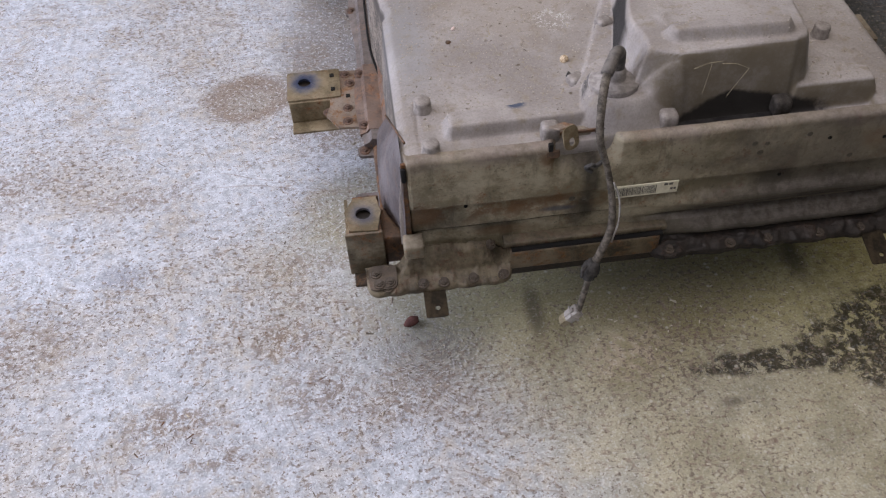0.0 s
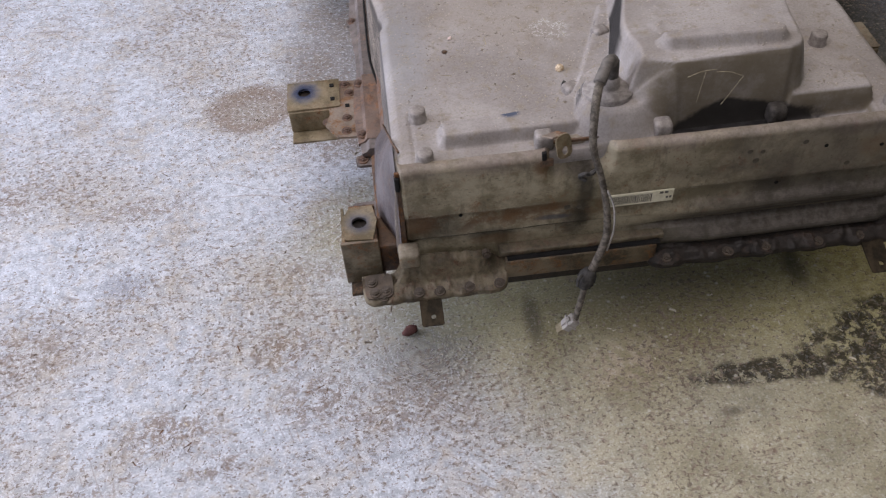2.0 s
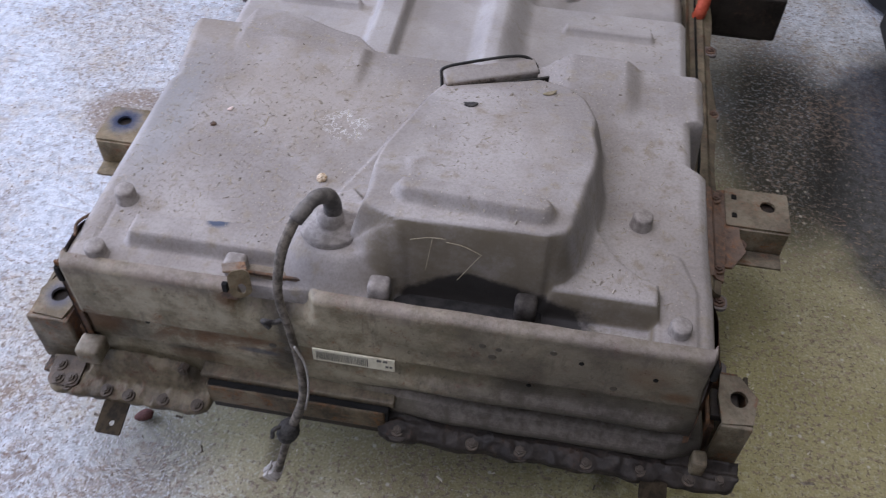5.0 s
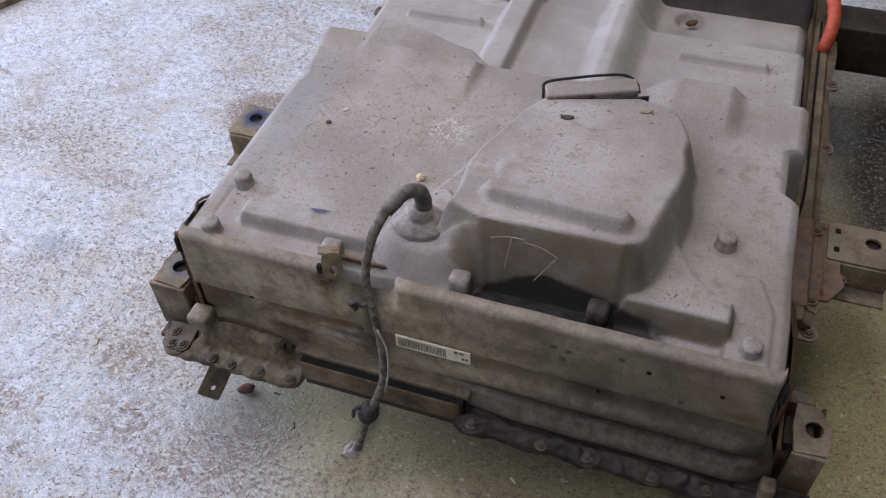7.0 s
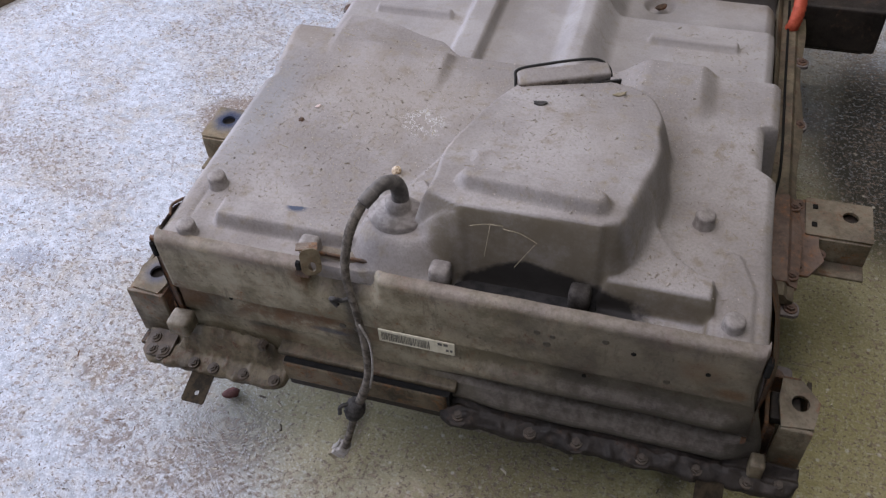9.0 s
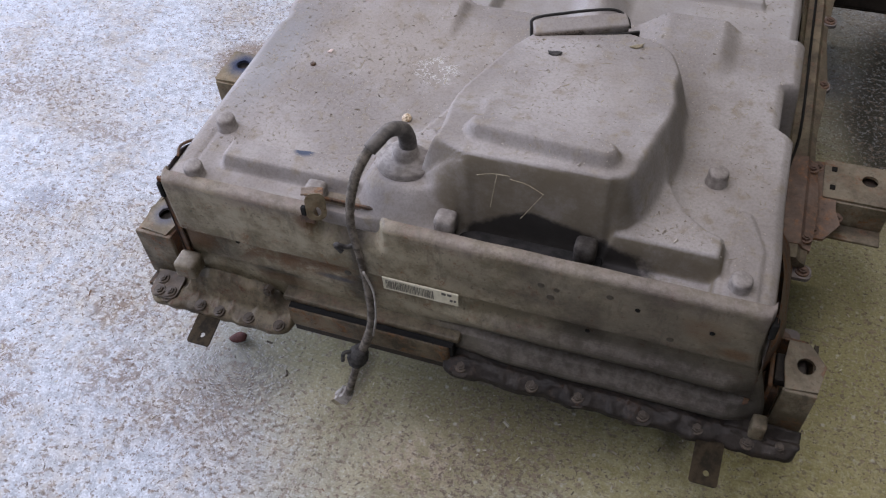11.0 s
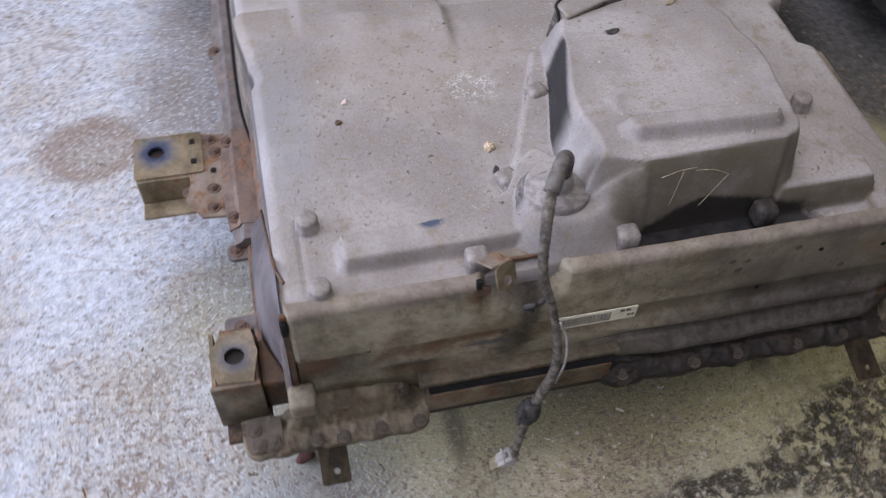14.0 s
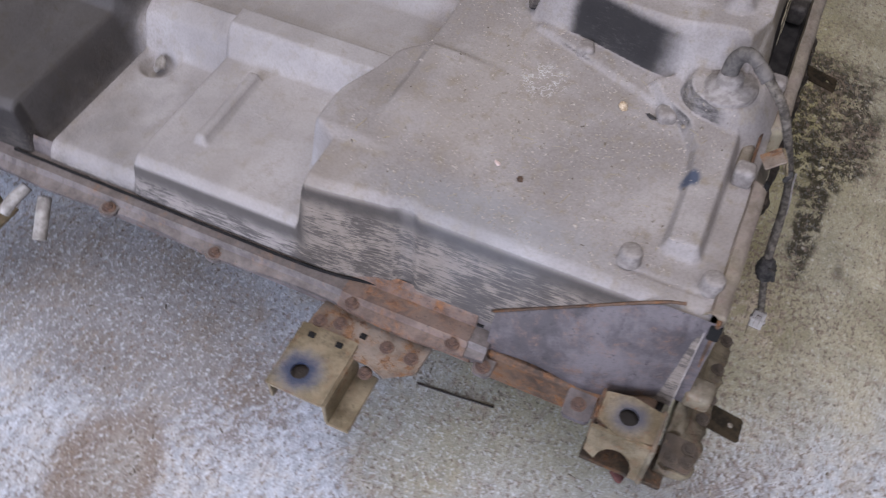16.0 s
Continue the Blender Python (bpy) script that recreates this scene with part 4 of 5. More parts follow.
flange_l = part("front_flange", flange(-0.080, 0.162, 0.002, 1, 0.262, 0.041), pack, "grimy bolted flange at the tray's corner")
flange_r = part("front_flange", flange(0.40, 0.892, 0.004, 2, 0.230, 0.029), pack, "dark greasy scalloped flange along the tray")
flange_r.data.materials[0] = DARK
SMALL = hexbolt("flange_bolt", 0.0072, 0.0065, BOLT, 0.0105)
GREASY = hexbolt("flange_bolt", 0.0068, 0.0060, BOLT_DARK, 0.0095)
for x, y in ((-0.066, -0.022), (-0.046, -0.034), (0.012, -0.034), (0.046, -0.036), (0.096, -0.034), (0.146, -0.034)):
    part("flange_bolt", GREASY, flange_l, "", pose(x, y, 0.2125, 12))
for x, y in ((0.43, -0.022), (0.535, -0.024), (0.60, -0.022), (0.69, -0.024), (0.762, -0.022), (0.828, -0.024), (0.868, -0.018)):
    part("flange_bolt", GREASY, flange_r, "", pose(x, y, 0.2125, 12))
LOBE = from_bm("bolt_lobe", plate(rounded(-0.0125, 0.0125, -0.0125, 0.012, 0.009), 0.004), DARK)
for x in (0.43, 0.60, 0.69):
    part("bolt_lobe", LOBE, flange_r, "rusty lobe under a bolt", pose(x, -0.024, 0.2118, 12))
bar = part("crash_bar", from_bm("crash_bar", box((0.158, -0.020, 0.204), (0.412, 0.010, 0.2470), 0.005, segments=3), BAR, True), pack, "rusty steel bar let into the tray front")
part("bar_ledge", from_bm("bar_ledge", box((0.150, -0.010, 0.2490), (0.424, 0.016, 0.2600), 0.003), FLANGE), bar, "grimy ledge above the bar")
part("shadow_gap", from_bm("shadow_gap", box((0.162, -0.0175, 0.2462), (0.416, -0.0032, 0.2492)), VOID), bar, "dark seam above the bar")
part("seam_end", from_bm("seam_end", box((0.411, -0.0165, 0.222), (0.4165, -0.002, 0.2480), 0.001), VOID), bar, "dark seam at the bar's end")
part("under_lip", from_bm("under_lip", box((0.160, -0.014, 0.184), (0.440, 0.03, 0.2035), 0.002), DARK), bar)
nub = part("end_block", from_bm("end_block", box((-0.014, -0.030, 0.270), (0.020, 0.004, 0.300), 0.006, segments=3), NUB, True), pack, "pale worn block on the tray corner")
part("end_block", from_bm("end_block", box((0.826, -0.018, 0.210), (0.846, 0.006, 0.246), 0.005, segments=3), FLANGE, True), pack, "pale worn block on the tray corner")
part("weld_nut", hexbolt("weld_nut", 0.008, 0.010, BOLT_DARK), panel, "", pose(0.128, -0.004, 0.262, 80))
TAB = from_bm("hanging_tab", plate(rounded(-0.0185, 0.0185, -0.058, 0.012, 0.004), 0.003, (0.002, -0.042, 0.0042, 0.0042), m=pose(0, 0, 0, 14)), TAB_BROWN)
for x in (0.029, 0.783):
    part("hanging_tab", TAB, pack, "flat rusty steel tab with a bolt hole", pose(x, -0.032, 0.205))


# side flanks, one built for the left and mirrored for the right
def flank(flip):
    fx = mirrored if flip else (lambda x: x)

    def turn(data):
        if flip:
            for v in data.vertices:
                v.co.x = WIDE - v.co.x
            data.flip_normals()
        return data

    # gusset plate closing the corner
    n, k = 24, 10
    verts, faces = [], []
    for i in range(n + 1):
        y = 0.262 * i / n
        top_z = 0.449 - 0.125 * max(0.0, (y - 0.07) / 0.192)
        top = Vector((-0.004 - 0.010 * max(0.0, (y - 0.07) / 0.192), y, top_z))
        foot = Vector((-0.008 - 0.030 * float(ease(y, 0.0, 0.12)) - 0.004 * math.sin(math.pi * y / 0.262), y, 0.268 + 0.006 * math.sin(y * 40)))
        for j in range(k + 1):
            f = j / k
            c = top.lerp(foot, f)
            c.x -= 0.007 * math.sin(math.pi * f) * float(ease(y, 0.0, 0.06))
            verts.append(c)
        verts.append(foot + Vector((0.006, 0, -0.004)))
    m = k + 2
    for i in range(n):
        faces += [(i * m + j, i * m + j + 1, (i + 1) * m + j + 1, (i + 1) * m + j) for j in range(m - 1)]
    gusset = part("gusset_plate", turn(mesh_of("gusset_plate", verts, faces, RUST if flip else GUSSET, True)), pack, "dusty mauve steel corner gusset")
    if not flip:
        part("gusset_edge", turn(tube("gusset_edge", [(-0.017, 0.266, 0.322), (-0.010, 0.17, 0.386), (-0.004, 0.075, 0.450), (0.004, 0.045, 0.455)], 0.0022, RUST, 6)), gusset, "rusty folded edge")
    part("corner_slot", turn(from_bm("corner_slot", box((-0.0072, -0.0030, 0.417), (0.0010, 0.0120, 0.445), 0.003), VOID)), gusset, "dark slot at the panel's corner")
    if not flip:
        part("corner_strip", turn(from_bm("corner_strip", box((-0.0065, 0.002, 0.270), (0.002, 0.007, 0.452), 0.0015), RUST)), gusset)

    # rail along the tray
    prof = [(-0.008, 0.300), (-0.014, 0.292), (-0.020, 0.276), (-0.046, 0.278), (-0.052, 0.270), (-0.064, 0.266), (-0.064, 0.260), (-0.040, 0.256), (-0.036, 0.205), (-0.008, 0.200)]

    def rail(name, y0, y1, material, grow, label):
        cut = [y0 + (y1 - y0) * i / 40 for i in range(41)]
        vs = [(px - grow - (0.004 * math.sin(y * 21) if q in (5, 6) else 0), y, pz + grow * 0.5) for y in cut for q, (px, pz) in enumerate(prof)]
        c = len(prof)
        fs = [(i * c + j, i * c + (j + 1) % c, (i + 1) * c + (j + 1) % c, (i + 1) * c + j) for i in range(40) for j in range(c)]
        fs += [tuple(range(c))[::-1], tuple(range(40 * c, 41 * c))]
        return part(name, turn(mesh_of(name, vs, fs, material)), pack, label)

    side = rail("side_rail", 0.258, 1.42, FLANGE if flip else RAIL, 0.0, "long dusty steel side rail")
    doubler = rail("rail_doubler", 0.285, 0.475, ORANGE_RUST, 0.003, "orange rusted doubler on the side rail")
    part("front_sill", turn(from_bm("front_sill", box((-0.046, 0.03, 0.198), (-0.006, 0.26, 0.264), 0.006), RUST)), pack, "rusty sill under the gusset")
    slit = [(-0.0185, 0.275, 0.280), (-0.0185, 0.42, 0.280), (-0.0315, 0.54, 0.279), (-0.0315, 0.80, 0.279), (-0.0315, 1.06, 0.279)]
    part("rail_slit", turn(tube("rail_slit", slit, 0.0023, VOID, 8)), side, "dark slit between cover and rail")
    for y, z in ((0.304, 0.280), (0.455, 0.280)):
        part("rail_bolt", SMALL, doubler, "", pose(fx(-0.057), y, z - 0.008))
    EAR = turn(from_bm("rail_ear", plate(rounded(-0.074, -0.036, -0.014, 0.014, 0.010), 0.006), RAIL))
    for y, z in ((0.257, 0.252), (0.676, 0.266), (0.862, 0.270), (1.10, 0.268)):
        part("rail_ear", EAR, side, "rounded bolting ear", pose(0, y, z))
        part("rail_bolt", SMALL, side, "", pose(fx(-0.061), y, z))

    # middle mounting bracket: bolted plate and hat-section arm
    bm = plate([(-0.048, 0.500), (-0.100, 0.506), (-0.118, 0.500), (-0.120, 0.40), (-0.128, 0.372), (-0.105, 0.335), (-0.048, 0.330)][::1], 0.005, m=pose(0, 0, 0.246))
    bracket = part("mounting_bracket", turn(from_bm("mounting_bracket", bm, PLATE if not flip else ORANGE_RUST)), pack, "yellowed zinc mounting bracket, rusty at its bolts", pose(-0.018 if flip else 0.0, 0, 0))
    arm = plate(rounded(-0.202, -0.098, 0.424, 0.510, 0.004), 0.005, (-0.168, 0.476, 0.0125, 0.0125), m=pose(0, 0, 0.249))
    part("arm_top", turn(from_bm("arm_top", arm, NUB if flip else ZINC)), bracket, "zinc arm with a round bolt hole")
    part("arm_web", turn(from_bm("arm_web", box((-0.200, 0.421, 0.196), (-0.108, 0.427, 0.2445), 0.002), NUB if flip else ZINC)), bracket)
    part("arm_foot", turn(from_bm("arm_foot", box((-0.200, 0.391, 0.190), (-0.108, 0.426, 0.1955), 0.002), NUB if flip else ZINC)), bracket)
    part("arm_lip", turn(from_bm("arm_lip", box((-0.200, 0.504, 0.205), (-0.100, 0.509, 0.2445), 0.002), NUB if flip else ZINC)), bracket)
    # dark plate added below the hole, in place of the shaded ground
    part("hole_shade_plate", turn(from_bm("hole_shade_plate", box((-0.190, 0.452, 0.222), (-0.146, 0.500, 0.236), 0.003), DARK)), bracket, "dark plate added for the shade seen through the bolt hole")
    for x, y, dark in ((-0.087, 0.491, 0), (-0.079, 0.463, 0), (-0.084, 0.425, 1), (-0.086, 0.388, 0), (-0.088, 0.350, 0), (-0.112, 0.447, 1), (-0.113, 0.489, 1), (-0.125, 0.402, 0)):
        if dark:
            part("bracket_hole", turn(from_bm("bracket_hole", box((x - 0.0042, y - 0.005, 0.2462), (x + 0.0042, y + 0.005, 0.2512 if x < -0.1 else 0.2472), 0.001), VOID)), bracket, "square dark hole")
        else:
            part("bracket_bolt", SMALL, bracket, "", pose(fx(x), y, 0.245 if x > -0.12 else 0.228))

    # front mounting bracket: a folded box with an arched opening
    if flip:
        top = plate([(-0.066, 0.018), (-0.062, 0.060), (-0.066, 0.094), (-0.092, 0.094), (-0.114, 0.064), (-0.106, 0.022)], 0.005, (-0.089, 0.058, 0.0115, 0.0125), m=pose(0, 0, 0.299))
    else:
        top = plate([(-0.052, 0.018), (-0.044, 0.060), (-0.050, 0.094), (-0.088, 0.094), (-0.104, 0.064), (-0.096, 0.022)], 0.005, (-0.073, 0.058, 0.0125, 0.0125), m=pose(0, 0, 0.299))
    ear = part("corner_bracket", turn(from_bm("corner_bracket", top, NUB if flip else ZINC)), pack, "yellowed folded corner mounting bracket with a bolt hole", pose(-0.020 if flip else 0.0, 0, 0))
    wall = box((-0.106, 0.015, 0.198), (-0.064 if flip else -0.044, 0.022, 0.2965), 0.0025, segments=3)
    part("bracket_wall", turn(from_bm("bracket_wall", wall, NUB)), ear)
    part("bracket_web", turn(from_bm("bracket_web", box((-0.052, 0.020, 0.200), (-0.046, 0.092, 0.293), 0.002), RUST)), ear)
    back = box((-0.090, 0.094, 0.235), (-0.046, 0.099, 0.298), 0.002)
    part("bracket_wall", turn(from_bm("bracket_wall", back, RUST)), ear)
    cheek = []
    for q in range(13):
        a = math.pi * q / 12
        cheek.append((0.057 + 0.024 * math.cos(a), 0.215 + 0.045 * math.sin(a)))
    outline = [(0.018, 0.200), (0.018, 0.296), (0.097, 0.296), (0.097, 0.230)] + [(y, z) for y, z in cheek] + [(0.033, 0.200)]
    bm = bmesh.new()
    a = [bm.verts.new((-0.103, y, z)) for y, z in outline]
    b = [bm.verts.new((-0.098, y, z)) for y, z in outline]
    bm.faces.new(a), bm.faces.new(b[::-1])
    for q in range(len(a)):
        bm.faces.new((a[q], b[q], b[(q + 1) % len(a)], a[(q + 1) % len(a)]))
    part("bracket_cheek", turn(from_bm("bracket_cheek", bm, TAB_STEEL if flip else ZINC)), ear)
    # another added plate that keeps this bolt hole looking shaded
    part("hole_shade_plate", turn(from_bm("hole_shade_plate", box((-0.093, 0.036, 0.272), (-0.054, 0.080, 0.286), 0.003), DARK)), ear, "dark plate added for the shade seen through the bolt hole")
    part("bracket_foot", turn(from_bm("bracket_foot", box((-0.100, -0.010, 0.192), (-0.040, 0.10, 0.200), 0.002), TAB_STEEL)), ear)
    part("bracket_lug", turn(from_bm("bracket_lug", plate(rounded(-0.085, -0.040, 0.102, 0.140, 0.008), 0.008, m=pose(0, 0, 0.262)), GUSSET)), ear, "dusty bolted lug")
    part("bracket_bolt", SMALL, ear, "", pose(fx(-0.064), 0.122, 0.262))
    if not flip:
        part("gusset_foot", from_bm("gusset_foot", plate(rounded(-0.076, -0.030, -0.040, 0.006, 0.010), 0.005, m=pose(0, 0, 0.2235, 8, 0, 0)), BOLT_DARK), gusset, "rusty foot bolted to the flange")
        for x, y in ((-0.064, -0.010), (-0.060, -0.030), (-0.042, -0.028)):
            part("foot_bolt", GREASY, gusset, "", pose(x, y, 0.2235 + 0.14 * y, 8))

    # rear mounting bracket
    arm = plate(rounded(-0.205, -0.070, 1.10, 1.19, 0.005), 0.006, (-0.172, 1.155, 0.013, 0.013), m=pose(0, 0, 0.250))
    tone = ZINC if not flip else DARK
    rear = part("rear_bracket", turn(from_bm("rear_bracket", arm, tone)), pack, "folded steel rear mounting bracket")
    part("arm_web", turn(from_bm("arm_web", box((-0.203, 1.098, 0.172), (-0.070, 1.104, 0.2435), 0.002), tone)), rear)
    part("arm_foot", turn(from_bm("arm_foot", box((-0.203, 1.07, 0.166), (-0.070, 1.103, 0.1715), 0.002), tone)), rear)


flank(False)
flank(True)
part("rear_box", from_bm("rear_box", box((0.846, 1.02, 0.200), (1.02, 1.105, 0.300), 0.006, segments=3), DARK), pack, "dark steel box on the rear bracket")
part("orange_cable", tube("orange_cable", [(0.826, 1.08, 0.345), (0.842, 1.03, 0.350), (0.850, 0.985, 0.325), (0.846, 0.965, 0.285), (0.836, 0.975, 0.255)], 0.0125, ORANGE, 14, 10, 0.06), pack, "orange ribbed high-voltage cable sleeve")
part("side_plug", tube("side_plug", [(-0.062, 1.00, 0.225), (-0.095, 0.985, 0.210), (-0.118, 0.977, 0.194)], 0.011, PLUG, 12), pack, "white plug hanging under the side rail")
part("side_plug", tube("side_plug", [(-0.055, 1.04, 0.225), (-0.085, 1.05, 0.215), (-0.102, 1.058, 0.202)], 0.010, PLUG, 12), pack, "white plug hanging under the side rail")

# cable with its gland, tape and connector
gland = part("cable_gland", mesh_of("cable_gland", [(0, 0, 0)], [], RUBBER), pack, "dusty rubber cable gland")
rings, n = [(0.039, 0.484), (0.039, 0.4955), (0.0375, 0.4985), (0.031, 0.4990), (0.030, 0.5020), (0.0185, 0.5030), (0.0170, 0.5070), (0.0165, 0.5160), (0.010, 0.5190)], 32
gv = [(0.330 + r * math.cos(2 * math.pi * k / n), 0.088 + r * math.sin(2 * math.pi * k / n), z - 0.006 * math.sin(2 * math.pi * k / n) * (r > 0.02)) for r, z in rings for k in range(n)]
gf = [(i * n + k, i * n + (k + 1) % n, (i + 1) * n + (k + 1) % n, (i + 1) * n + k) for i in range(len(rings) - 1) for k in range(n)]
gland.data = mesh_of("cable_gland", gv, gf + [[(len(rings) - 1) * n + k for k in range(n)]], LUG, True)
part("elbow", tube("elbow", [(0.332, 0.092, 0.506), (0.333, 0.091, 0.532), (0.330, 0.084, 0.551), (0.320, 0.070, 0.559), (0.309, 0.054, 0.552)], lambda t: 0.0122 - 0.0040 * t, RUBBER), gland, "bent rubber boot")
part("boot_collar", tube("boot_collar", [(0.313, 0.060, 0.555), (0.307, 0.051, 0.550), (0.302, 0.044, 0.545)], 0.0092, RUBBER, 14, 6, 0.03), gland, "tape wound round the boot's end")
WAY = [(0.309, 0.054, 0.552), (0.301, 0.040, 0.544), (0.291, 0.014, 0.518), (0.288, -0.008, 0.470), (0.301, -0.024, 0.420), (0.311, -0.036, 0.365), (0.313, -0.045, 0.310), (0.301, -0.050, 0.262), (0.287, -0.055, 0.226)]
cable = part("cable", tube("cable", WAY, lambda t: 0.0058 + 0.0008 * math.sin(t * 9), LOOM, 12, 12, 0.05), pack, "dusty taped wiring loom hanging over the front")
part("loom_tail", tube("loom_tail", [(0.287, -0.055, 0.226), (0.278, -0.066, 0.185), (0.268, -0.077, 0.146)], 0.0055, LOOM, 12, 10, 0.06), cable)
part("tape_lump", tube("tape_lump", [(0.292, -0.053, 0.244), (0.286, -0.056, 0.226), (0.281, -0.060, 0.208)], lambda t: 0.009 + 0.006 * math.sin(3.1 * t), TAPE, 9, 5, 0.08), cable, "lump of black cloth tape")
part("tie_end", tube("tie_end", [(0.280, -0.056, 0.236), (0.270, -0.066, 0.240), (0.268, -0.07, 0.226)], 0.003, TAPE, 6), cable)
part("cable_tie", tube("cable_tie", [(0.294, -0.016, 0.432), (0.283, -0.022, 0.430), (0.274, -0.026, 0.436), (0.268, -0.022, 0.428), (0.277, -0.024, 0.420)], 0.0035, TAPE, 6), cable, "frayed cable tie")
part("wire", tube("wire", [(0.309, -0.036, 0.405), (0.3205, -0.040, 0.372), (0.3225, -0.048, 0.330), (0.315, -0.052, 0.285)], 0.0016, PLUG, 6), cable, "thin pale wire beside the loom")
con_m = look((0.268, -0.077, 0.146), (0.236, -0.075, 0.108)) @ pose(0, 0, 0, 0, 0, 0)
bm = box((-0.010, -0.008, -0.026), (0.010, 0.008, 0.002), 0.002)
box((-0.012, -0.010, -0.014), (0.012, 0.010, -0.010), 0.001, bm)
box((-0.004, 0.007, -0.024), (0.004, 0.011, -0.004), 0.001, bm)
con = part("connector", from_bm("connector", bm, PLUG), cable, "small white plastic connector", con_m)
part("collar", from_bm("collar", box((-0.0085, -0.0070, -0.040), (0.0085, 0.0070, -0.026), 0.0015), STRAW), con, "yellowed plug end")

# bearers hidden under the tray
for x in (0.22, 0.58):
    tagged(new("timber_bearer", from_bm("timber_bearer", box((x - 0.045, 0.30, 0.0), (x + 0.045, 1.40, 0.178), 0.006), TIMBER)), "old timber bearer under the battery pack", "timber", "bearers under the pack")

# ---- loose things ----
def snail():
    verts, faces, n, m = [], [], 70, 12
    for i in range(n):
        t = i / (n - 1)
        a, r = t * 2.6 * 2 * math.pi, 0.0015 + 0.0048 * t
        c = Vector((r * 1.05 * math.cos(a), r * 1.05 * math.sin(a), 0.013 - 0.008 * t))
        for k in range(m):
            b = 2 * math.pi * k / m
            verts.append(c + Vector((math.cos(a) * math.cos(b), math.sin(a) * math.cos(b), math.sin(b))) * (0.0012 + 0.0038 * t))
    for i in range(n - 1):
        faces += [(i * m + k, i * m + (k + 1) % m, (i + 1) * m + (k + 1) % m, (i + 1) * m + k) for k in range(m)]
    faces += [tuple(range(m))[::-1], tuple(range((n - 1) * m, n * m))]
    return mesh_of("snail_shell", verts, faces, SHELL, True)


ob = new("snail_shell", snail())
ob.matrix_basis = pose(0.283, 0.210, 0.4478, 25, -20, 40) @ Matrix.Scale(0.72, 4)
tagged(ob, "small striped empty snail shell lying on the dusty cover", "shell")

leaf = bmesh.new()
bmesh.ops.create_icosphere(leaf, subdivisions=2, radius=0.012)
for v in leaf.verts:
    v.co = Vector((v.co.x * (1.5 - 30 * abs(v.co.y)), v.co.y * 0.9, v.co.z * 0.45 + 6 * v.co.x * v.co.x)) * (1 + 0.35 * noise.noise(v.co * 150))
ob = new("dead_leaf", from_bm("dead_leaf", leaf, LEAF, True))
ob.matrix_basis = pose(-0.012, 0.040, 0.009, 0, 0, 30)
tagged(ob, "curled dark red leaf lying on the concrete", "leaf")
# thin tube added for a dark line on the floor beside the pack
ob = new("dark_floor_line", tube("dark_floor_line", [(-0.001, 0.385, 0.002), (0.005, 0.32, 0.002), (0.012, 0.255, 0.002)], 0.0018, DARK, 8))
tagged(ob, "thin dark line on the concrete, made as a tube", "rod")


def straws(name, ends, label):
    for a, b, lift in ends:
        mid = (Vector(a) + Vector(b)) / 2 + Vector((0, 0, lift))
        o = new(name, tube(name, [a, mid, b], 0.0005, STRAW, 6))
        tagged(o, label, "straw", "straws on the hump")


straws("straw", [((0.462, 0.052, 0.538), (0.455, 0.047, 0.486), 0.0), ((0.478, 0.053, 0.535), (0.520, 0.050, 0.524), 0.004), ((0.520, 0.050, 0.524), (0.494, 0.046, 0.478), 0.0), ((0.436, 0.052, 0.532), (0.478, 0.053, 0.540), 0.003)], "pale dry grass stalk clinging to the hump")


def crumbs(name, places, size, material, label, category, seed, long=1.0):
    """Many small uneven crumbs in one mesh."""
    r = random.Random(seed)
    verts, faces = [], []
    for x, y, z in places:
        s = size * r.uniform(0.35, 1.0) * (2.2 if r.random() < 0.04 else 1)
        a, l = r.uniform(0, 6.28), long * r.uniform(0.6, 1.6)
        ca, sa = math.cos(a), math.sin(a)
        o = len(verts)
        for px, py, pz in ((-l, -0.5, 0), (l, -0.6, 0), (0.8 * l, 0.6, 0), (-l, 0.5, 0), (-0.6 * l, -0.2, 0.45), (0.5 * l, 0.1, 0.6)):
            px, py = px * s * r.uniform(0.7, 1.3), py * s * r.uniform(0.7, 1.3)
            verts.append((x + ca * px - sa * py, y + sa * px + ca * py, z + pz * s - 0.1 * s))
        faces += [(o, o + 1, o + 5, o + 4), (o + 1, o + 2, o + 5), (o + 2, o + 3, o + 4, o + 5), (o + 3, o, o + 4)]
    ob = new(name, mesh_of(name, verts, faces, material))
    return tagged(ob, label, category, kind="stuff")


rng = random.Random(11)
fine_grit, coarse_grit = [], []
while len(fine_grit) < 5600:
    x, y = rng.uniform(0.01, 0.79), rng.uniform(0.06, 0.53)
    dense = 0.20 + 0.9 * max(0.0, noise.noise(Vector((x * 9, y * 9, 0.3)))) + 0.35 * (x < 0.36 and 0.14 < y < 0.45) + 0.5 * float(ease(y - 0.42 * (x - 0.40), 0.28, 0.31)) * (0.38 < x < 0.60)
    d = float(inside(np.array(x), np.array(y), HUMP))
    if rng.random() < dense * 0.8 and not -0.002 < d < 0.028 and x < float(right_edge(np.array(y))) - 0.014:
        (coarse_grit if rng.random() < 0.05 else fine_grit).append((x, y, float(relief(np.array(x), np.array(y)))))
crumbs("cover_grit", fine_grit, 0.0019, GRIT, "dust-coloured grit and crumbs scattered over the cover", "grit", 5, 0.8)
crumbs("cover_crumbs", coarse_grit[:170], 0.0024, CHIPS, "brown crumbs of soil lying on the cover", "grit", 15, 0.9)
spots = coarse_grit[170:]
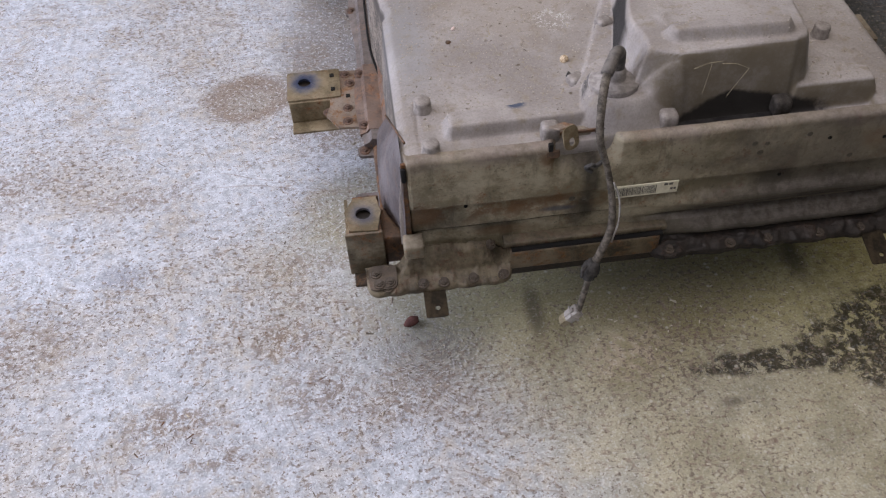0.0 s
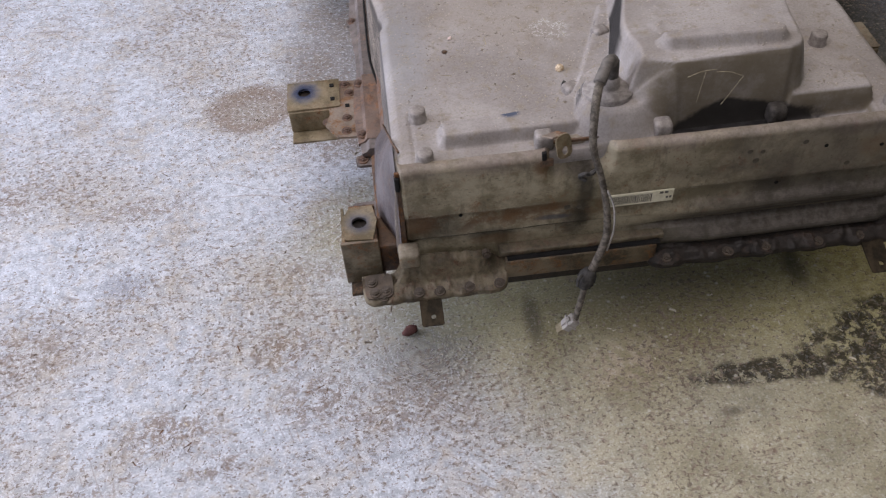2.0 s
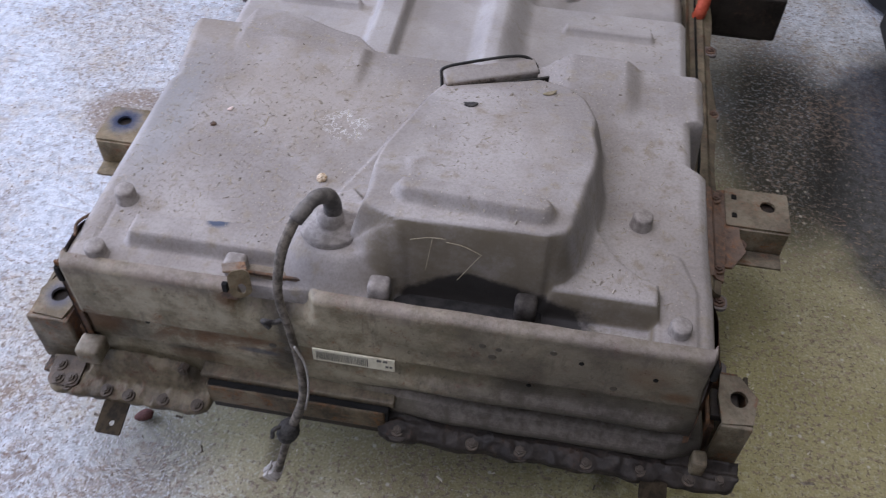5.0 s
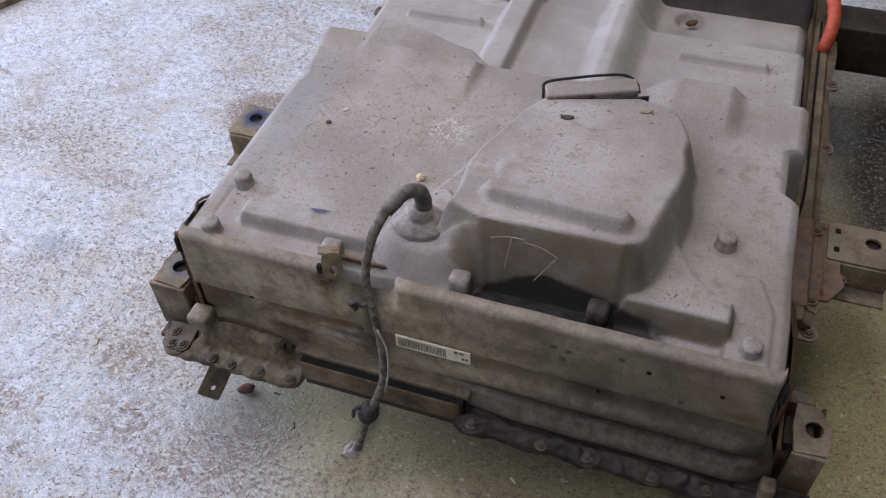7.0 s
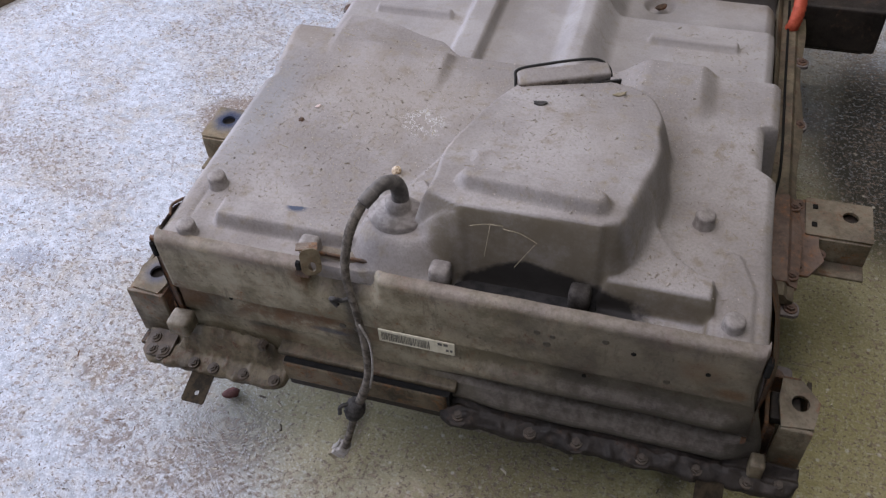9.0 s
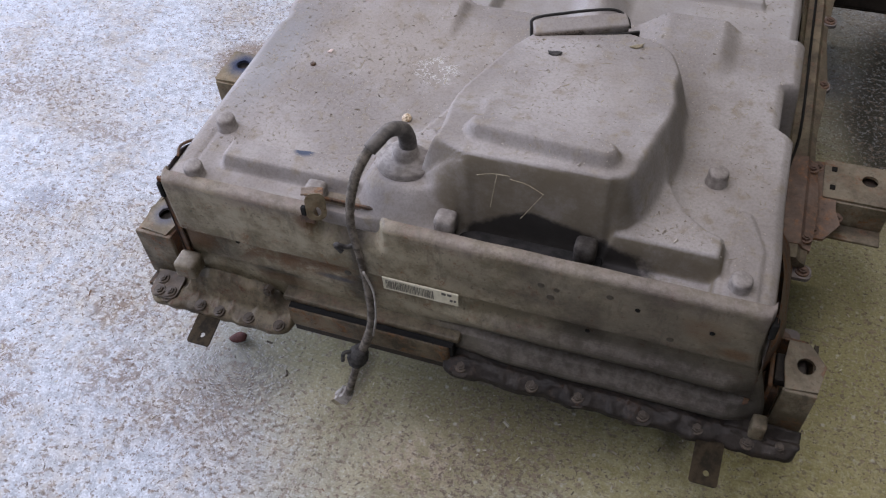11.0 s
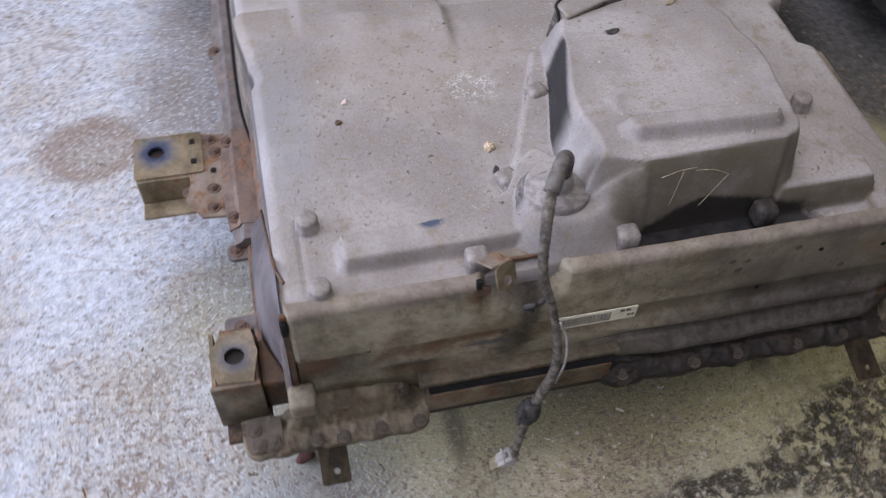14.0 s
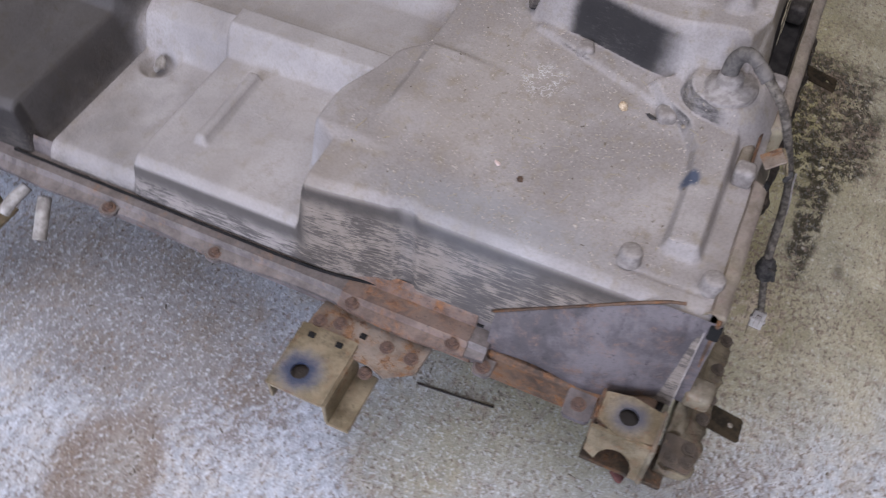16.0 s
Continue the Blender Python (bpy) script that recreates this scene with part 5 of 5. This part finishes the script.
while len(spots) < 480:
    x, y = rng.uniform(0.02, 0.78), rng.uniform(0.10, 0.53)
    if not -0.002 < float(inside(np.array(x), np.array(y), HUMP)) < 0.03 and x < float(right_edge(np.array(y))) - 0.014:
        spots.append((x, y, float(relief(np.array(x), np.array(y)))))
crumbs("cover_chaff", spots, 0.0010, STRAW, "short pale chaff scattered over the cover", "chaff", 6, 5.0)
spots = [(rng.uniform(0.63, 0.79), rng.uniform(0.57, 0.81), 0.349) for _ in range(420)]
crumbs("deck_grit", spots, 0.0022, GRIT, "brown grit on the rear deck of the cover", "grit", 8, 1.6)
spots = [(rng.uniform(-1.4, 1.4), rng.uniform(-0.6, 1.6), 0.0) for _ in range(1000)]
crumbs("floor_grit", spots, 0.0030, CHIPS, "dark grit and rust flakes on the concrete", "grit", 9, 1.4)
spots = [(rng.gauss(0.7, 0.45), rng.gauss(0.05, 0.32), 0.0) for _ in range(420)]
crumbs("floor_flakes", spots, 0.0034, FLAKE, "pale flakes of paint and stone on the concrete", "flakes", 10, 1.1)

spots = []
for cx, cy, sx, sy, count in ((-0.24, 0.03, 0.05, 0.03, 70), (-0.17, -0.05, 0.05, 0.04, 80), (-0.43, -0.14, 0.05, 0.025, 60), (-0.36, -0.19, 0.05, 0.02, 50), (-0.7, 0.5, 0.4, 0.3, 40), (0.2, -0.2, 0.4, 0.15, 40)):
    spots += [(rng.gauss(cx, sx), rng.gauss(cy, sy), 0.0) for _ in range(count)]
crumbs("rust_flakes", spots, 0.0016, RUST, "thin brown rust slivers lying on the concrete", "flakes", 12, 2.2)

# black box standing on the floor beyond the pack
crate = thing("black_box", (1.73, 1.03, 0.0), "low black box with caked brown dirt on its lid", "box")
part("body", from_bm("body", box((1.300, 0.722, 0.115), (2.05, 1.26, 0.195), 0.010, segments=3), CRATE), crate)
part("lid", from_bm("lid", box((1.336, 0.750, 0.190), (2.03, 1.24, 0.222), 0.014, segments=3), CRATE_TOP), crate, "lid under brown caked dirt")
for x in (1.55, 1.93):
    part("skid", from_bm("skid", box((x - 0.04, 0.84, 0.0), (x + 0.04, 1.26, 0.116), 0.005), TIMBER), crate, "timber skid")
part("corner_nick", from_bm("corner_nick", box((1.296, 0.945, 0.118), (1.304, 0.972, 0.140), 0.002), FLAKE), crate, "pale chipped spot")


def tyre_mesh():
    n, m = 48, 16
    verts, faces = [], []
    for i in range(n):
        a = 2 * math.pi * i / n
        for k in range(m):
            b = 2 * math.pi * k / m
            cb, sb = math.cos(b), math.sin(b)
            r = 0.215 + 0.075 * math.copysign(abs(cb) ** 0.6, cb)
            h = 0.085 + 0.085 * math.copysign(abs(sb) ** 0.6, sb)
            tread = 0.005 * (1 if (i % 2) and cb > 0.6 else 0)
            verts.append(((r - tread) * math.cos(a), (r - tread) * math.sin(a), h))
    for i in range(n):
        faces += [(i * m + k, ((i + 1) % n) * m + k, ((i + 1) % n) * m + (k + 1) % m, i * m + (k + 1) % m) for k in range(m)]
    return mesh_of("tyre", verts, faces, CRATE, True)


ob = new("tyre", tyre_mesh())
ob.matrix_basis = pose(1.60, 1.645, 0.0)
tagged(ob, "old black rubber tyre lying flat on the concrete", "tyre")


def scrap(name, place, size, material, label, seed, turn):
    bm = bmesh.new()
    bmesh.ops.create_icosphere(bm, subdivisions=2, radius=1.0)
    for v in bm.verts:
        w = 1 + 0.45 * noise.noise(v.co * 1.7 + Vector((seed, 0, 0)))
        v.co = Vector((v.co.x * size[0] * w, v.co.y * size[1] * w, v.co.z * size[2] * w + 0.25 * size[0] * v.co.x * v.co.x))
    o = new(name, from_bm(name, bm, material, True))
    o.matrix_basis = pose(*place, 0, 0, turn)
    return tagged(o, label, name.split("_")[-1])


def on_cover(x, y):
    return (x, y, float(relief(np.array(x), np.array(y))) + 0.0012)


scrap("pink_petal", on_cover(0.114, 0.322), (0.0055, 0.003, 0.0012), PETAL, "tiny pale pink petal on the dusty cover", 1, 60)
scrap("small_stone", on_cover(0.101, 0.286), (0.0045, 0.004, 0.003), RUST, "small dark stone on the dusty cover", 2, 10)
scrap("dry_leaf", on_cover(0.468, 0.309), (0.011, 0.005, 0.0015), TAPE, "curled dark leaf scrap on the hump", 3, 10)
scrap("dry_leaf", on_cover(0.572, 0.362), (0.010, 0.004, 0.0015), STRAW, "curled pale brown leaf scrap on the hump", 4, 30)
scrap("dry_leaf", on_cover(0.281, 0.168), (0.007, 0.004, 0.0015), TAPE, "dark leaf scrap beside the cable gland", 5, 70)
scrap("loose_clip", (0.207, 0.955, 0.300), (0.020, 0.010, 0.006), PLUG, "small pale clip lying in the rear well", 6, 20)
scrap("loose_clip", (0.586, 0.950, 0.300), (0.012, 0.008, 0.005), RUST, "small rusty clip lying in the rear well", 7, 50)
plank = new("timber_plank", from_bm("timber_plank", box((-0.02, -0.9, 0.0), (0.02, 0.9, 0.02), 0.002), TIMBER))
plank.matrix_basis = pose(-1.29, 0.99, 0.0, 0, 0, -26)
tagged(plank, "narrow brown timber batten lying on the concrete", "timber")
